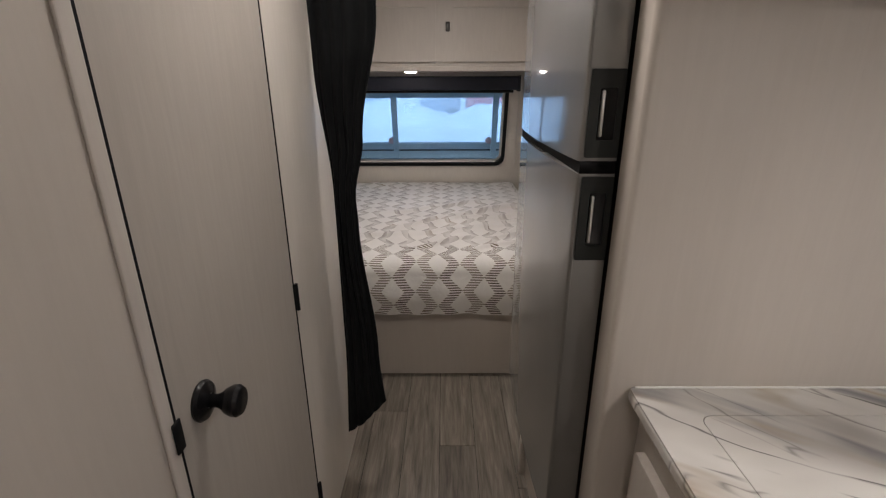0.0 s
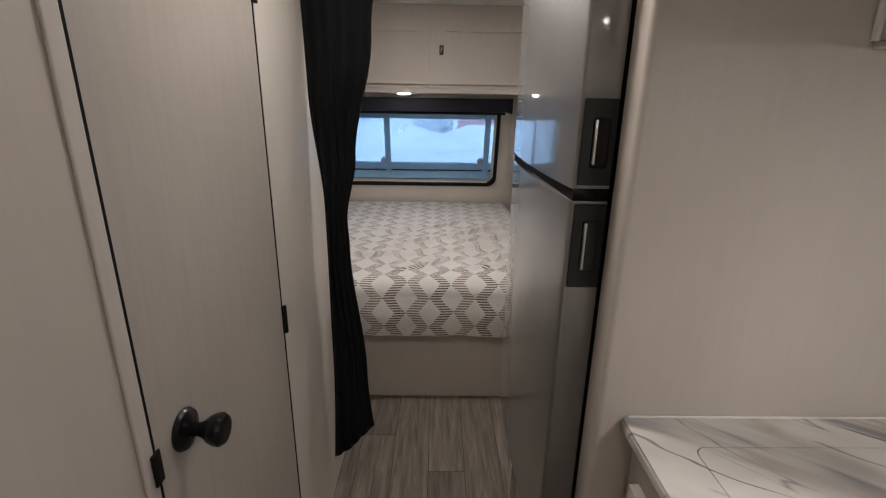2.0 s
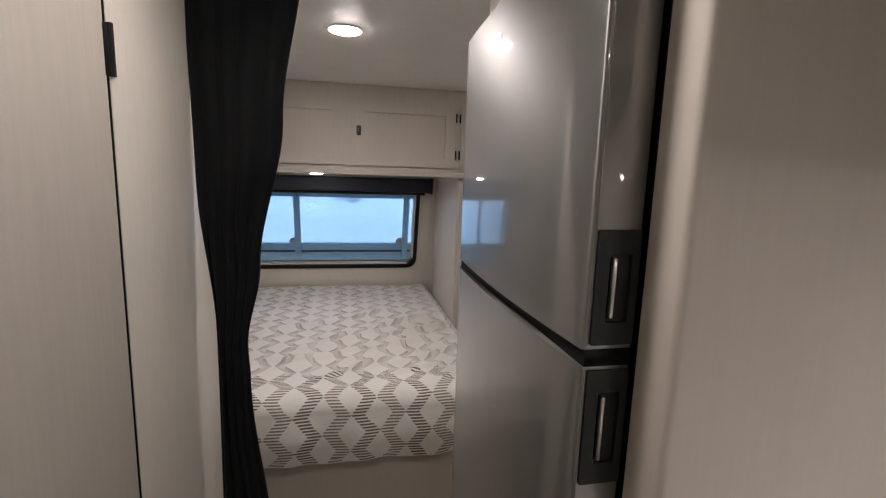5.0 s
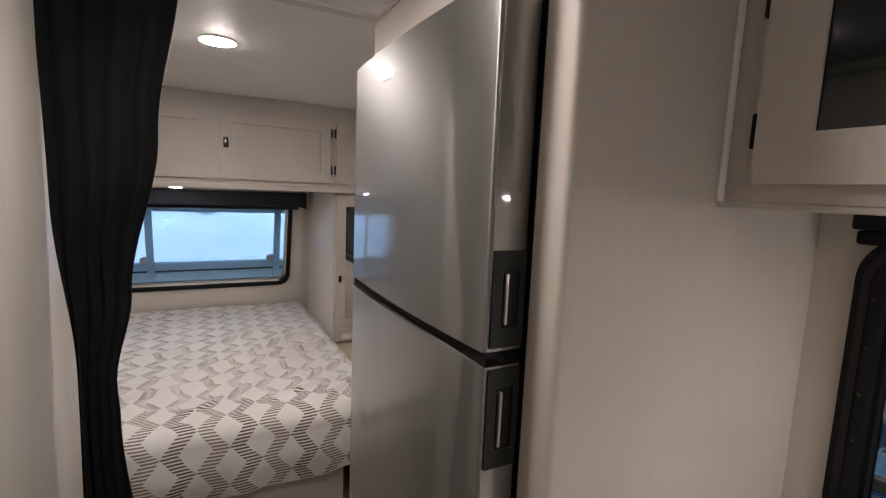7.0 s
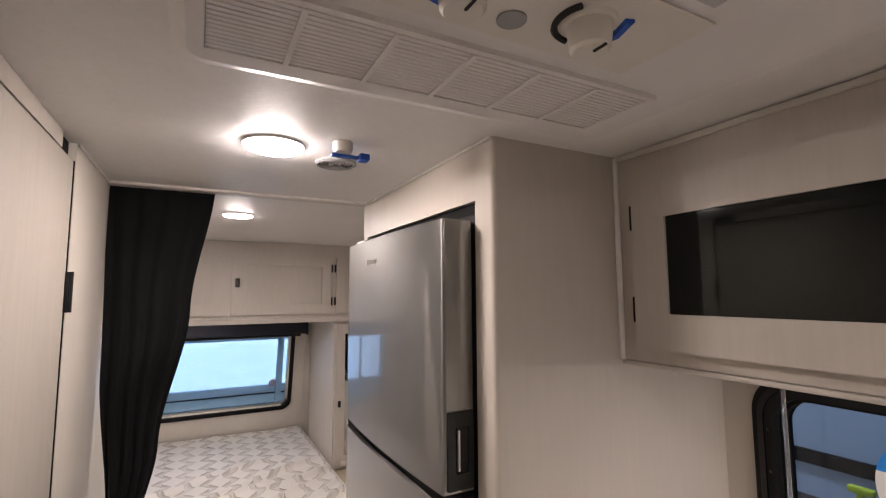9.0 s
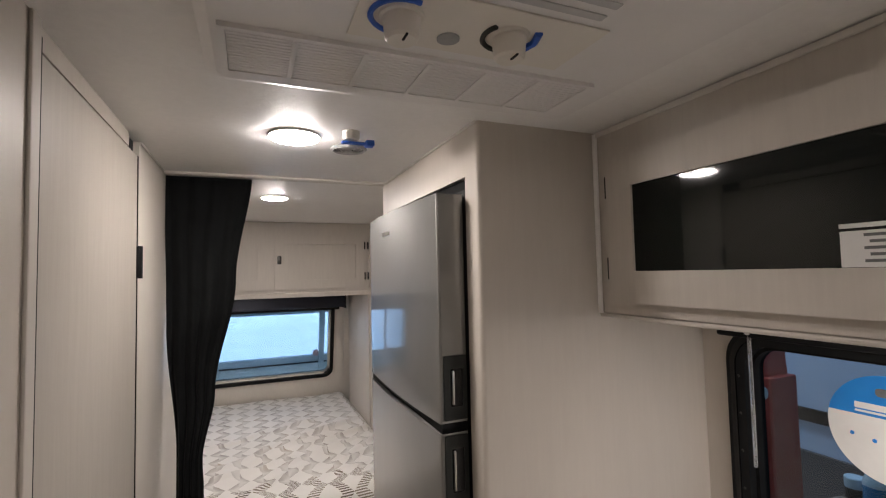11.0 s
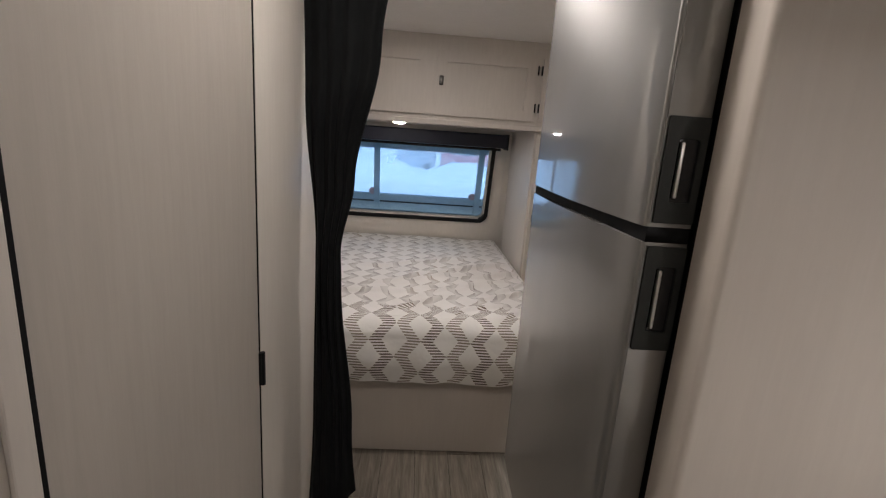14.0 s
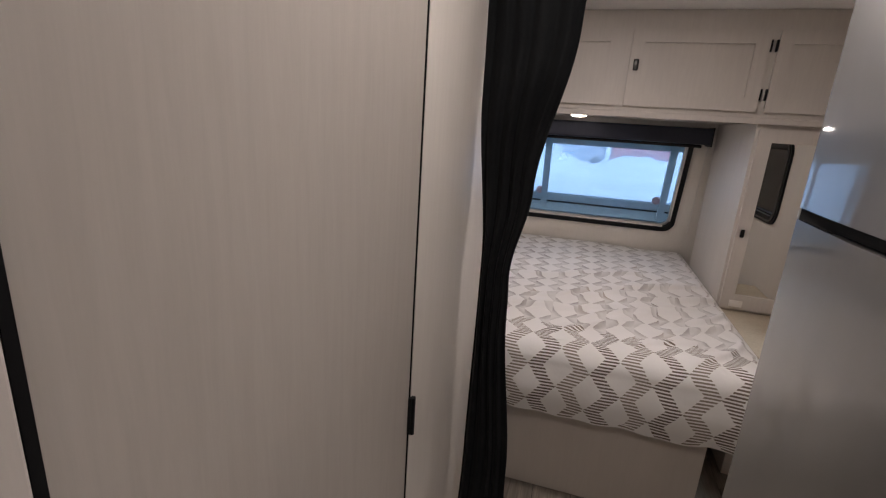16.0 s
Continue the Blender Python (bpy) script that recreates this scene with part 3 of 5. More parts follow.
bm = bmesh.new()
fa, fb, fc, fd = FW[0] + .03, FW[1] - .03, FW[2] + .03, FW[3] - .03
for x0, x1, z0, z1 in ((X_LEFT - .05, fa, -1.55, .75), (fb, X_RIGHT + .06, -1.55, .75), (fa, fb, -1.55, fc), (fa, fb, fd, .75)):
    box(bm, x0, x1, 0, .05, z0, z1)
bmesh.ops.transform(bm, matrix=FRONT, verts=bm.verts)
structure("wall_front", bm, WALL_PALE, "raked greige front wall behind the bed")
fwin = tagged(thing("window_3", front_place(.2, -.6, 0), "wide black-framed front window over the bed", "window"), kind="structure")
outer = rounded(*FW, .075)
inner = rounded(FW[0] + .028, FW[1] - .028, FW[2] + .028, FW[3] - .028, .055)
wf = part("window_frame", ring_frame(bmesh.new(), outer, inner, -.014, .04, front_place), BLACK, fwin, "black moulded window frame")
lip = rounded(FW[0] + .042, FW[1] - .042, FW[2] + .042, FW[3] - .042, .045)
part("gasket", ring_frame(bmesh.new(), inner, lip, .022, .05, front_place), CHROME, wf, "pale bright inner rim")
pane = part("pane", plate(bmesh.new(), inner, .030, .034, front_place), GLASS_FRONT, fwin, "clear glass pane")
pane.visible_shadow = False

# rock guard outside the front window
guard = thing("rock_guard", front_place(.2, -.62, .16), "grey-green rock guard frame outside the front window", "window guard")
for b0, b1 in ((-.60, -.458), (-.082, .10)):
    part("rail", plate(bmesh.new(), rounded(-.62, 1.0, b0, b1, .01), .13, .16, front_place), GUARD, guard)
for x in (-.44, -.015, .798):
    part("bar", plate(bmesh.new(), rounded(x - .022, x + .022, -.60, .10, .006), .10, .129, front_place), GUARD, guard)
part("rail_groove", plate(bmesh.new(), rounded(-.60, .98, -.522, -.512, .002, 2), .124, .1295, front_place), DARK_HANDLE, guard, "dark groove along the lower rail")
sheet = part("sheet", plate(bmesh.new(), rounded(-.60, .98, -.50, .0, .01), .142, .146, front_place), HAZE, guard, "hazy translucent polycarbonate sheet")
sheet.visible_shadow = False
for x in (-.05, .757):
    bm = lathe(bmesh.new(), [(0, .012), (.025, .010), (.03, 0)], FRONT @ Matrix.Translation((x, .128, -.435)) @ pose(0, 0, 0, 90, 0, 0), 16)
    part("reflector", bm, REFLECTOR, guard, "round faded orange reflector")

# roller shade over the front window
shd = thing("roller_shade", (.15, 4.1, 1.40), "rolled-up black shade cassette over the front window", "shade")
part("cassette", slab(-.60, .930, 4.035, 4.24, 1.405, 1.500, bevel=.014, seg=3), SHADE_CLOTH, shd)
part("hem_bar", slab(-.57, .895, 4.10, 4.20, 1.385, 1.403, bevel=.005), BLACK_GLOSS, shd)
part("end_cap", slab(.9305, .937, 4.045, 4.21, 1.395, 1.505, bevel=.003), BLACK, shd)
tb = bmesh.new()
tube(tb, [(.945, 4.16, 1.44), (.955, 4.25, 1.2), (.965, 4.36, .82)], .0022, 6)
part("cord", tb, TRIM, shd, "thin pull cord")

# ---- refrigerator surround ----
bm = bmesh.new()
c = .010
prof = [(X_PANEL + c - c * math.cos(radians(a)), Y_PANEL + c - c * math.sin(radians(a))) for a in range(0, 91, 10)]
outline = prof + [(X_RIGHT, Y_PANEL), (X_RIGHT, Y_PANEL + .03), (X_PANEL, Y_PANEL + .062)]
vs0 = [bm.verts.new((x, y, 0)) for x, y in outline]
vs1 = [bm.verts.new((x, y, Z_CEIL)) for x, y in outline]
bm.faces.new(vs0)
bm.faces.new(list(reversed(vs1)))
for i in range(len(outline)):
    j = (i + 1) % len(outline)
    bm.faces.new((vs0[i], vs1[i], vs1[j], vs0[j]))
structure("wall_fridge_panel", bm, WALL, "greige end panel with rounded corner beside the refrigerator", smooth=40)
structure("wall_over_fridge", slab(X_PANEL, X_PANEL + .03, Y_PANEL + .062, Y_STEP + .03, 1.870, Z_CEIL + .02), WALL, "greige wall above the refrigerator")
structure("wall_fridge_far", slab(X_PANEL + .0, X_RIGHT, FR_Y1 + .03, FR_Y1 + .065, 0, Z_CEIL + .02), WALL, "greige panel between refrigerator and bedroom")
structure("wall_fridge_base", slab(X_PANEL + .02, X_PANEL + .05, Y_PANEL + .062, FR_Y1 + .03, 0, .50), WALL, "greige plinth under the refrigerator")
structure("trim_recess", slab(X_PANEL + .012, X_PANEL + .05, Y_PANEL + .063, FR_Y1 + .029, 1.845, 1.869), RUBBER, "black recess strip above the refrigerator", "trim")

# ---- refrigerator ----
fr = thing("refrigerator", (FR_X, (FR_Y0 + FR_Y1) / 2, .50), "stainless two-door refrigerator with black pocket handles", "refrigerator")
part("body", slab(FR_X + .075, X_RIGHT - .02, FR_Y0 - .006, FR_Y1 + .02, .50, 1.845, bevel=.004), BLACK, fr, "black cabinet body")


def bowed_door(z0, z1, bow=.011, r=.005):
    """Door slab whose front swells gently across its width, with small rounded corners."""
    bm = bmesh.new()
    x_edge, x_back = FR_X + .004, FR_X + .068
    mid, half = (FR_Y0 + FR_Y1) / 2, (FR_Y1 - FR_Y0) / 2
    plan = [(x_back, FR_Y0)]
    plan += [(x_edge + r - r * math.sin(radians(a)), FR_Y0 + r - r * math.cos(radians(a))) for a in range(0, 91, 18)]
    for i in range(1, 40):
        y = FR_Y0 + r + (FR_Y1 - FR_Y0 - 2 * r) * i / 40
        plan.append((x_edge - bow * (1 - ((y - mid) / (half - r)) ** 2), y))
    plan += [(x_edge + r - r * math.sin(radians(a)), FR_Y1 - r + r * math.cos(radians(a))) for a in range(90, -1, -18)]
    plan.append((x_back, FR_Y1))
    steps = 8
    rings = [[bm.verts.new((x, y, z0 + (z1 - z0) * k / steps)) for x, y in plan] for k in range(steps + 1)]
    for p, q in zip(rings, rings[1:]):
        for i in range(len(plan)):
            j = (i + 1) % len(plan)
            bm.faces.new((p[i], p[j], q[j], q[i]))
    bm.faces.new(rings[0])
    bm.faces.new(list(reversed(rings[-1])))
    return bm


def fridge_door(name, z0, z1, hz0, hz1):
    d = part(name, bowed_door(z0, z1), STEEL, fr, "brushed stainless door with a bowed front")
    hx0, hx1 = FR_X + .0125, FR_X + .067
    plate_ = bmesh.new()

    def hp(a, b, dd):
        return Vector((a, FR_Y0 + dd, b))
    out = rounded(hx0, hx1, hz0, hz1, .002, 2)
    inn = rounded(hx0 + .016, hx1 - .010, hz0 + .028, hz1 - .028, .003, 2)
    ring_frame(plate_, out, inn, -.004, .004, hp)
    h = part("handle", plate_, DARK_HANDLE, d, "dark grey pocket handle plate")
    part("pocket", slab(hx0 + .015, hx1 - .009, FR_Y0 - .0015, FR_Y0 + .002, hz0 + .027, hz1 - .027), BLACK_GLOSS, d, "black recessed grip pocket")
    part("handle_strip", slab(hx0 + .018, hx0 + .0235, FR_Y0 - .009, FR_Y0 - .002, hz0 + .034, hz1 - .032, bevel=.002), CHROME, d, "bright metal strip")
    part("edge_trim", slab(FR_X + .0095, FR_X + .0115, FR_Y0 - .001, FR_Y0 + .001, z0 + .004, z1 - .004, bevel=.0004), STEEL, d, "rounded steel door edge")
    return d


up = fridge_door("freezer_door", 1.332, 1.832, 1.338, 1.476)
fridge_door("fridge_door", .520, 1.311, 1.156, 1.306)
part("gap_seal", slab(FR_X + .007, FR_X + .066, FR_Y0 - .002, FR_Y1 - .004, 1.3112, 1.3318), RUBBER, fr, "black gap between the doors")
part("centre_hinge", slab(FR_X + .006, FR_X + .07, FR_Y1 - .004, FR_Y1 + .006, 1.31, 1.328, bevel=.003), CHROME, fr)
part("top_hinge", slab(FR_X + .02, FR_X + .12, FR_Y1 - .09, FR_Y1 - .02, 1.833, 1.847, bevel=.004), WHITE_PLASTIC, fr, "white hinge cover")
for i in range(7):
    y = 1.706 - .0105 * i
    part("badge_letter", slab(FR_X - .0085, FR_X - .0035, y - .0035, y + .0035, 1.767, 1.777 + (.002 if i % 3 == 0 else 0), bevel=.0005, seg=1), CHROME, up, "raised chrome badge")

# ---- kitchen base cabinet and counter ----
CX, CZ = 0.727, 0.936
kb_ = thing("kitchen_cabinet", (1.0, .4, 0), "greige kitchen base cabinet with proud drawer fronts", "cabinet")
part("body", slab(CX + .028, X_RIGHT - .002, -1.0, Y_PANEL - .002, .09, CZ - .0225), CABINET, kb_)
part("toe_kick", slab(CX + .09, X_RIGHT - .002, -1.0, Y_PANEL - .002, 0, .09), RUBBER, kb_)
for y1 in (1.190, .72, .25, -.22):
    d = part("drawer", slab(CX + .008, CX + .027, y1 - .44, y1, .69, .83, bevel=.003), CABINET, kb_)
    part("handle", slab(CX - .008, CX + .007, y1 - .26, y1 - .16, .755, .765, bevel=.003), BLACK, d)
    d = part("cabinet_door", slab(CX + .008, CX + .027, y1 - .44, y1, .12, .67, bevel=.003), CABINET, kb_)
    part("panel", slab(CX + .004, CX + .008, y1 - .39, y1 - .05, .17, .59, bevel=.001), CABINET, d)
cnt = thing("countertop", (1.0, .4, CZ - .036), "white marble-look laminate countertop with grey veins", "countertop")
IN = (.812, 1.19, .60, 1.158)
bm = bmesh.new()


def flat(a, b, d):
    return Vector((a, b, CZ - .022 + d))


hole_in = rounded(IN[0], IN[1], IN[2], IN[3], .022)
slab_out = rounded(CX, X_RIGHT - .001, -1.0, Y_PANEL - .001, .008)
ring_frame(bm, slab_out, hole_in, 0, .022, flat)
part("slab", bm, MARBLE, cnt)
cover = rounded(IN[0] + .0016, IN[1] - .0016, IN[2] + .0016, IN[3] - .0016, .021)
part("sink_cover", plate(bmesh.new(), cover, .004, .022, flat), MARBLE, cnt, "flush marble-look sink cover")
part("front_edge", slab(CX - .002, CX + .012, -1.0, Y_PANEL - .001, CZ - .025, CZ - .003, bevel=.005, seg=3), MARBLE, cnt)
cb = bmesh.new()
tube(cb, [(CX + .01, Y_PANEL - .003, CZ + .001), (X_RIGHT - .01, Y_PANEL - .003, CZ + .001)], .0022, 8)
whole("counter_caulk", cb, CAULK, "thin white caulk line where counter meets panel", "caulk")

# faucet: square-shouldered neck with a hanging spray head and a side lever
FX, FY = 1.196, .856
fc = thing("faucet", (FX, FY, CZ), "dark gunmetal kitchen faucet with a squared gooseneck", "faucet")
fm = Matrix.Translation((FX, FY, CZ))
part("base", lathe(bmesh.new(), [(0, 0), (.030, 0), (.031, .005), (.027, .010), (.0235, .014), (.0235, .112), (.0215, .118), (.017, .120), (0, .120)], fm), BRONZE, fc)
TOPZ, R_NECK, R_NOSE, REACH = 1.247, .028, .046, .150
DX, DY = -.985, .17
neck = [(FX, FY, CZ + .118), (FX, FY, TOPZ - R_NECK)]
for i in range(1, 8):
    a = radians(90 * i / 7)
    k = R_NECK * (1 - math.cos(a))
    neck.append((FX + DX * k, FY + DY * k, TOPZ - R_NECK + R_NECK * math.sin(a)))
for i in range(0, 8):
    a = radians(90 * i / 7)
    k = REACH - R_NOSE + R_NOSE * math.sin(a)
    neck.append((FX + DX * k, FY + DY * k, TOPZ - .006 - R_NOSE + R_NOSE * math.cos(a)))
NX, NY = FX + DX * REACH, FY + DY * REACH
part("spout", tube(bmesh.new(), neck, .0118, 18), BRONZE, fc)
part("spray_head", lathe(bmesh.new(), [(0, 0), (.0125, 0), (.0145, .004), (.0148, .026), (.0125, .031), (0, .031)], Matrix.Translation((NX, NY, TOPZ - .080))), BRONZE, fc)
part("collar", lathe(bmesh.new(), [(0, 0), (.0205, 0), (.0205, .008), (0, .008)], Matrix.Translation((FX, FY, CZ + .121))), BLACK_GLOSS, fc, "black neck ring")
ml = Matrix.Translation((FX, FY, CZ + .058)) @ Euler((0, radians(-90), radians(-12))).to_matrix().to_4x4()
hub = part("lever_hub", lathe(bmesh.new(), [(0, .018), (.0225, .018), (.0225, .066), (.0205, .070), (0, .070)], ml), BRONZE, fc)
part("lever", tube(bmesh.new(), [(FX - .058, FY + .010, CZ + .078), (FX - .060, FY + .010, CZ + .10), (FX - .070, FY + .008, CZ + .135)], .0062, 10), BRONZE, hub)

# ---- overhead kitchen cabinet ----
OX = .999
OZ = 1.556
ov = thing("overhead_cabinet", (OX, .3, OZ), "greige overhead cabinet with smoked glass doors", "cabinet")
part("body", slab(OX, X_RIGHT - .002, -1.3, Y_PANEL - .002, OZ, Z_CEIL - .001, bevel=.002), CABINET, ov)
part("bottom_lip", slab(OX - .004, OX + .02, -1.3, Y_PANEL - .002, OZ - .010, OZ - .001, bevel=.003), CABINET, ov)


def glass_door(y0, y1):
    z0, z1 = 1.583, 1.905
    d = bmesh.new()

    def dp(a, b, dd):
        return Vector((OX - .0215 + dd, a, b))
    ring_frame(d, rounded(y0, y1, z0, z1, .003, 2), rounded(y0 + .072, y1 - .072, z0 + .068, z1 - .072, .002, 2), 0, .021, dp)
    dd_ = part("cabinet_door", d, CABINET, ov, "greige door frame")
    part("glass", slab(OX - .016, OX - .011, y0 + .071, y1 - .071, z0 + .067, z1 - .071), GLASS_SMOKED, dd_, "smoked black glass")
    for z in (z0 + .05, z1 - .09):
        part("hinge", slab(OX - .018, OX - .002, y1 + .001, y1 + .009, z, z + .05, bevel=.002), BLACK, dd_, "small black hinge")
    return dd_


gd = glass_door(.38, 1.180)
glass_door(-.45, .36)
cb = bmesh.new()
tube(cb, [(OX - .003, Y_PANEL - .004, OZ), (OX - .003, Y_PANEL - .004, Z_CEIL - .004)], .006, 8)
tube(cb, [(OX, Y_PANEL - .004, OZ - .002), (X_RIGHT, Y_PANEL - .004, OZ - .002)], .0035, 8)
whole("cabinet_caulk", cb, CAULK, "bright white caulk bead where cabinet meets panel", "caulk")
structure("trim_cabinet_top", slab(OX - .006, OX, -1.3, Y_PANEL - .008, Z_CEIL - .014, Z_CEIL - .001, bevel=.003), TRIM, "thin bead above the overhead cabinet", "trim")
# label on the smoked glass
lb = thing("glass_label", (OX - .0165, .70, 1.651), "white paper information label on the smoked glass", "label")
part("paper", slab(OX - .0175, OX - .0163, .58, .742, 1.6515, 1.700), LABEL_WHITE, lb)
part("print_bar", slab(OX - .0185, OX - .0166, .58, .742, 1.704, 1.710), LABEL_WHITE, lb, "line of pale print")
for i in range(5):
    part("print_line", slab(OX - .0182, OX - .0173, .66, .715 - .006 * (i % 2), 1.658 + i * .0085, 1.662 + i * .0085), INK, lb, "line of grey print")

# ---- kitchen window dressing ----
ks = thing("pleated_shade", (1.28, .75, 1.5), "black pleated shade stacked above the kitchen window", "shade")
part("head_rail", slab(1.272, X_RIGHT - .014, .30, 1.165, 1.518, 1.546, bevel=.004), BLACK, ks)
part("pleated_cloth", slab(1.280, X_RIGHT - .018, .30, 1.160, 1.492, 1.517, bevel=.006), RUBBER, ks, "folded black pleats")
wand = bmesh.new()
tube(wand, [(1.284, 1.082, 1.505), (1.286, 1.083, 1.36), (1.288, 1.085, 1.205)], .0042, 10)
w_ = part("wand", wand, CLEAR, ks, "clear acrylic wand")
part("wand_clip", slab(1.278, 1.290, 1.077, 1.089, 1.500, 1.517, bevel=.002), CHROME, w_)

# round sticker on the window glass
st = thing("window_sticker", (X_RIGHT + .02, .87, 1.25), "round blue and white paper sticker on window glass", "sticker")


def disc(lo, hi, r, cy, cz):
    out = []
    for i in range(49):
        a = radians(lo + (hi - lo) * i / 48)
        out.append((cy + r * math.cos(a), cz + r * math.sin(a)))
    return out


SY, SZ, SR = .866, 1.338, .103


def win_place(a, b, d):
    return Vector((X_RIGHT + .020 + d, a, b))


part("white_field", plate(bmesh.new(), disc(168, 372, SR, SY, SZ), 0, .0015, win_place), LABEL_WHITE, st)
part("blue_field", plate(bmesh.new(), disc(12, 168, SR, SY, SZ), 0, .0015, win_place), BLUE_PRINT, st, "bright blue upper part")
part("print_bar", plate(bmesh.new(), rounded(SY - .05, SY + .055, SZ + .034, SZ + .046, .001, 1), -.001, .0, win_place), LABEL_WHITE, st)
part("print_bar", plate(bmesh.new(), rounded(SY - .04, SY + .055, SZ + .027, SZ + .031, .001, 1), -.001, .0, win_place), LABEL_WHITE, st)
part("logo_shape", plate(bmesh.new(), rounded(SY - .03, SY + .02, SZ + .062, SZ + .078, .006, 3), -.001, .0, win_place), INK, st, "dark logo shape")
for i in range(3):
    part("dot", plate(bmesh.new(), disc(0, 352, .0036, SY + .062 - .036 * i, SZ - .018 - .006 * i), -.001, .0, win_place), BLUE_PRINT, st, "small blue dot")
part("barcode_bar", plate(bmesh.new(), rounded(SY - .02, SY + .01, SZ - .064, SZ - .057, .001, 1), -.001, .0, win_place), INK, st)

# ---- ceiling fixtures ----
def dome_light(x, y, z, r, label, name="ceiling_light", group="frosted dome lights", lit=DOME, rise=.20):
    t_ = thing(name, (x, y, z), label, "light", group)
    m = Matrix.Translation((x, y, z)) @ pose(0, 0, 0, 180, 0, 0)
    part("trim_ring", lathe(bmesh.new(), [(0, .0005), (r * 1.03, .0005), (r * 1.04, .003), (r * 1.01, .006), (0, .006)], m), WHITE_PLASTIC, t_)
    prof = [(r * .985 * math.cos(radians(a)), .006 + r * rise * math.sin(radians(a))) for a in range(0, 90, 10)] + [(0, .006 + r * rise)]
    part("dome", lathe(bmesh.new(), prof, m), lit, t_, "lit frosted dome")
    return t_


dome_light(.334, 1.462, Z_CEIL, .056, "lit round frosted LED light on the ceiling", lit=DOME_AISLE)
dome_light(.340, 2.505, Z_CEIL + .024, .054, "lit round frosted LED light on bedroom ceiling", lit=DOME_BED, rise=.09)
# next three domes are never in view, added to light walls and panel from behind
dome_light(.52, .02, Z_CEIL, .044, "added unseen round frosted LED light on living room ceiling")
dome_light(-.30, -1.2, Z_CEIL, .044, "added unseen round frosted LED light on rear ceiling")
dome_light(.75, -1.2, Z_CEIL, .044, "added unseen round frosted LED light on rear ceiling")
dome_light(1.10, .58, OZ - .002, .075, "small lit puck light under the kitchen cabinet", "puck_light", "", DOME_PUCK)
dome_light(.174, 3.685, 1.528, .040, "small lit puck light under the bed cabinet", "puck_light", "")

# swirl vent and white detector with blue tape
dt = thing("ceiling_sensor", (.435, 1.40, Z_CEIL), "white round ceiling sensor with blue tape tags", "sensor")
m = Matrix.Translation((.451, 1.397, Z_CEIL)) @ pose(0, 0, 0, 180, 0, 0)
part("body", lathe(bmesh.new(), [(0, .0005), (.019, .0005), (.019, .014), (.016, .020), (0, .021)], m), OFF_WHITE, dt)
part("tape", slab(.430, .485, 1.398, 1.410, Z_CEIL - .027, Z_CEIL - .0213, bevel=.002), BLUE_TAPE, dt, "strip of blue tape")
part("tape", slab(.484, .504, 1.392, 1.416, Z_CEIL - .030, Z_CEIL - .016, bevel=.003), BLUE_TAPE, dt, "folded blue tape end")
rv = thing("round_vent", (.473, 1.535, Z_CEIL), "small round swirl vent in the ceiling", "vent")
m = Matrix.Translation((.473, 1.535, Z_CEIL)) @ pose(0, 0, 0, 180, 0, 0)
part("rim", lathe(bmesh.new(), [(.036, .0005), (.044, .0005), (.045, .004), (.040, .008), (.036, .006), (.036, .0005)], m), FABRIC_GREY, rv)
for k in range(3):
    pts = [(.473 + (.010 + .009 * k) * math.cos(radians(a)), 1.535 + (.010 + .009 * k) * math.sin(radians(a)), Z_CEIL - .005) for a in range(20, 320, 20)]
    part("swirl_blade", tube(bmesh.new(), pts, .003, 6), FABRIC_GREY, rv)

# ceiling air conditioner shroud
ac = thing("air_conditioner", (.53, .80, Z_CEIL), "white ceiling air conditioner shroud with louvres and two dials", "air conditioner")
AX0, AX1, AY0, AY1 = .183, .800, .34, 1.112
bm = bmesh.new()
low = rounded(AX0 + .014, AX1 - .014, AY0 + .03, AY1 - .026, .02, 4)
high = rounded(AX0, AX1, AY0, AY1, .03, 4)
a = [bm.verts.new((x, y, Z_CEIL - .0005)) for x, y in high]
mid = [bm.verts.new((x, y, Z_CEIL - .028)) for x, y in high]
b = [bm.verts.new((x, y, Z_CEIL - .036)) for x, y in low]
bm.faces.new(b)
bm.faces.new(list(reversed(a)))
for p, q in ((a, mid), (mid, b)):
    for i in range(len(p)):
        j = (i + 1) % len(p)
        bm.faces.new((p[i], q[i], q[j], p[j]))
part("shroud", bm, WHITE_PLASTIC, ac)
AZ = Z_CEIL - .036
gx0, gx1, gy0, gy1 = .213, .724, .934, 1.046
gr = part("louvre_frame", ring_frame(bmesh.new(), [(gx0 - .008, gy0 - .008), (gx1 + .008, gy0 - .008), (gx1 + .008, gy1 + .008), (gx0 - .008, gy1 + .008)],
                                     [(gx0, gy0), (gx1, gy0), (gx1, gy1), (gx0, gy1)], 0, .006, lambda x, y, d: Vector((x, y, AZ - d))), WHITE_PLASTIC, ac)
# grey backing carries the painted shadow between the slats
part("louvre_well", slab(gx0, gx1, gy0, gy1, AZ - .0015, AZ - .0003), SLOT_SHADOW, gr, "louvre well with its shadow painted in grey")
for i in range(14):
    y = gy0 + .006 + i * (gy1 - gy0 - .012) / 13
    part("slat", slab(gx0 + .001, gx1 - .001, y - .0026, y + .0026, AZ - .0055, AZ - .002), WHITE_PLASTIC, gr)
for i in range(5):
    x = gx0 + (gx1 - gx0) * (i + .9) / 5.9
    part("divider", slab(x - .003, x + .003, gy0 + .001, gy1 - .001, AZ - .0075, AZ - .0056), WHITE_PLASTIC, gr)
part("dial_plate", slab(.345, .640, .790, .902, AZ - .003, AZ - .0004, bevel=.001), OFF_WHITE, ac, "cream dial plate")


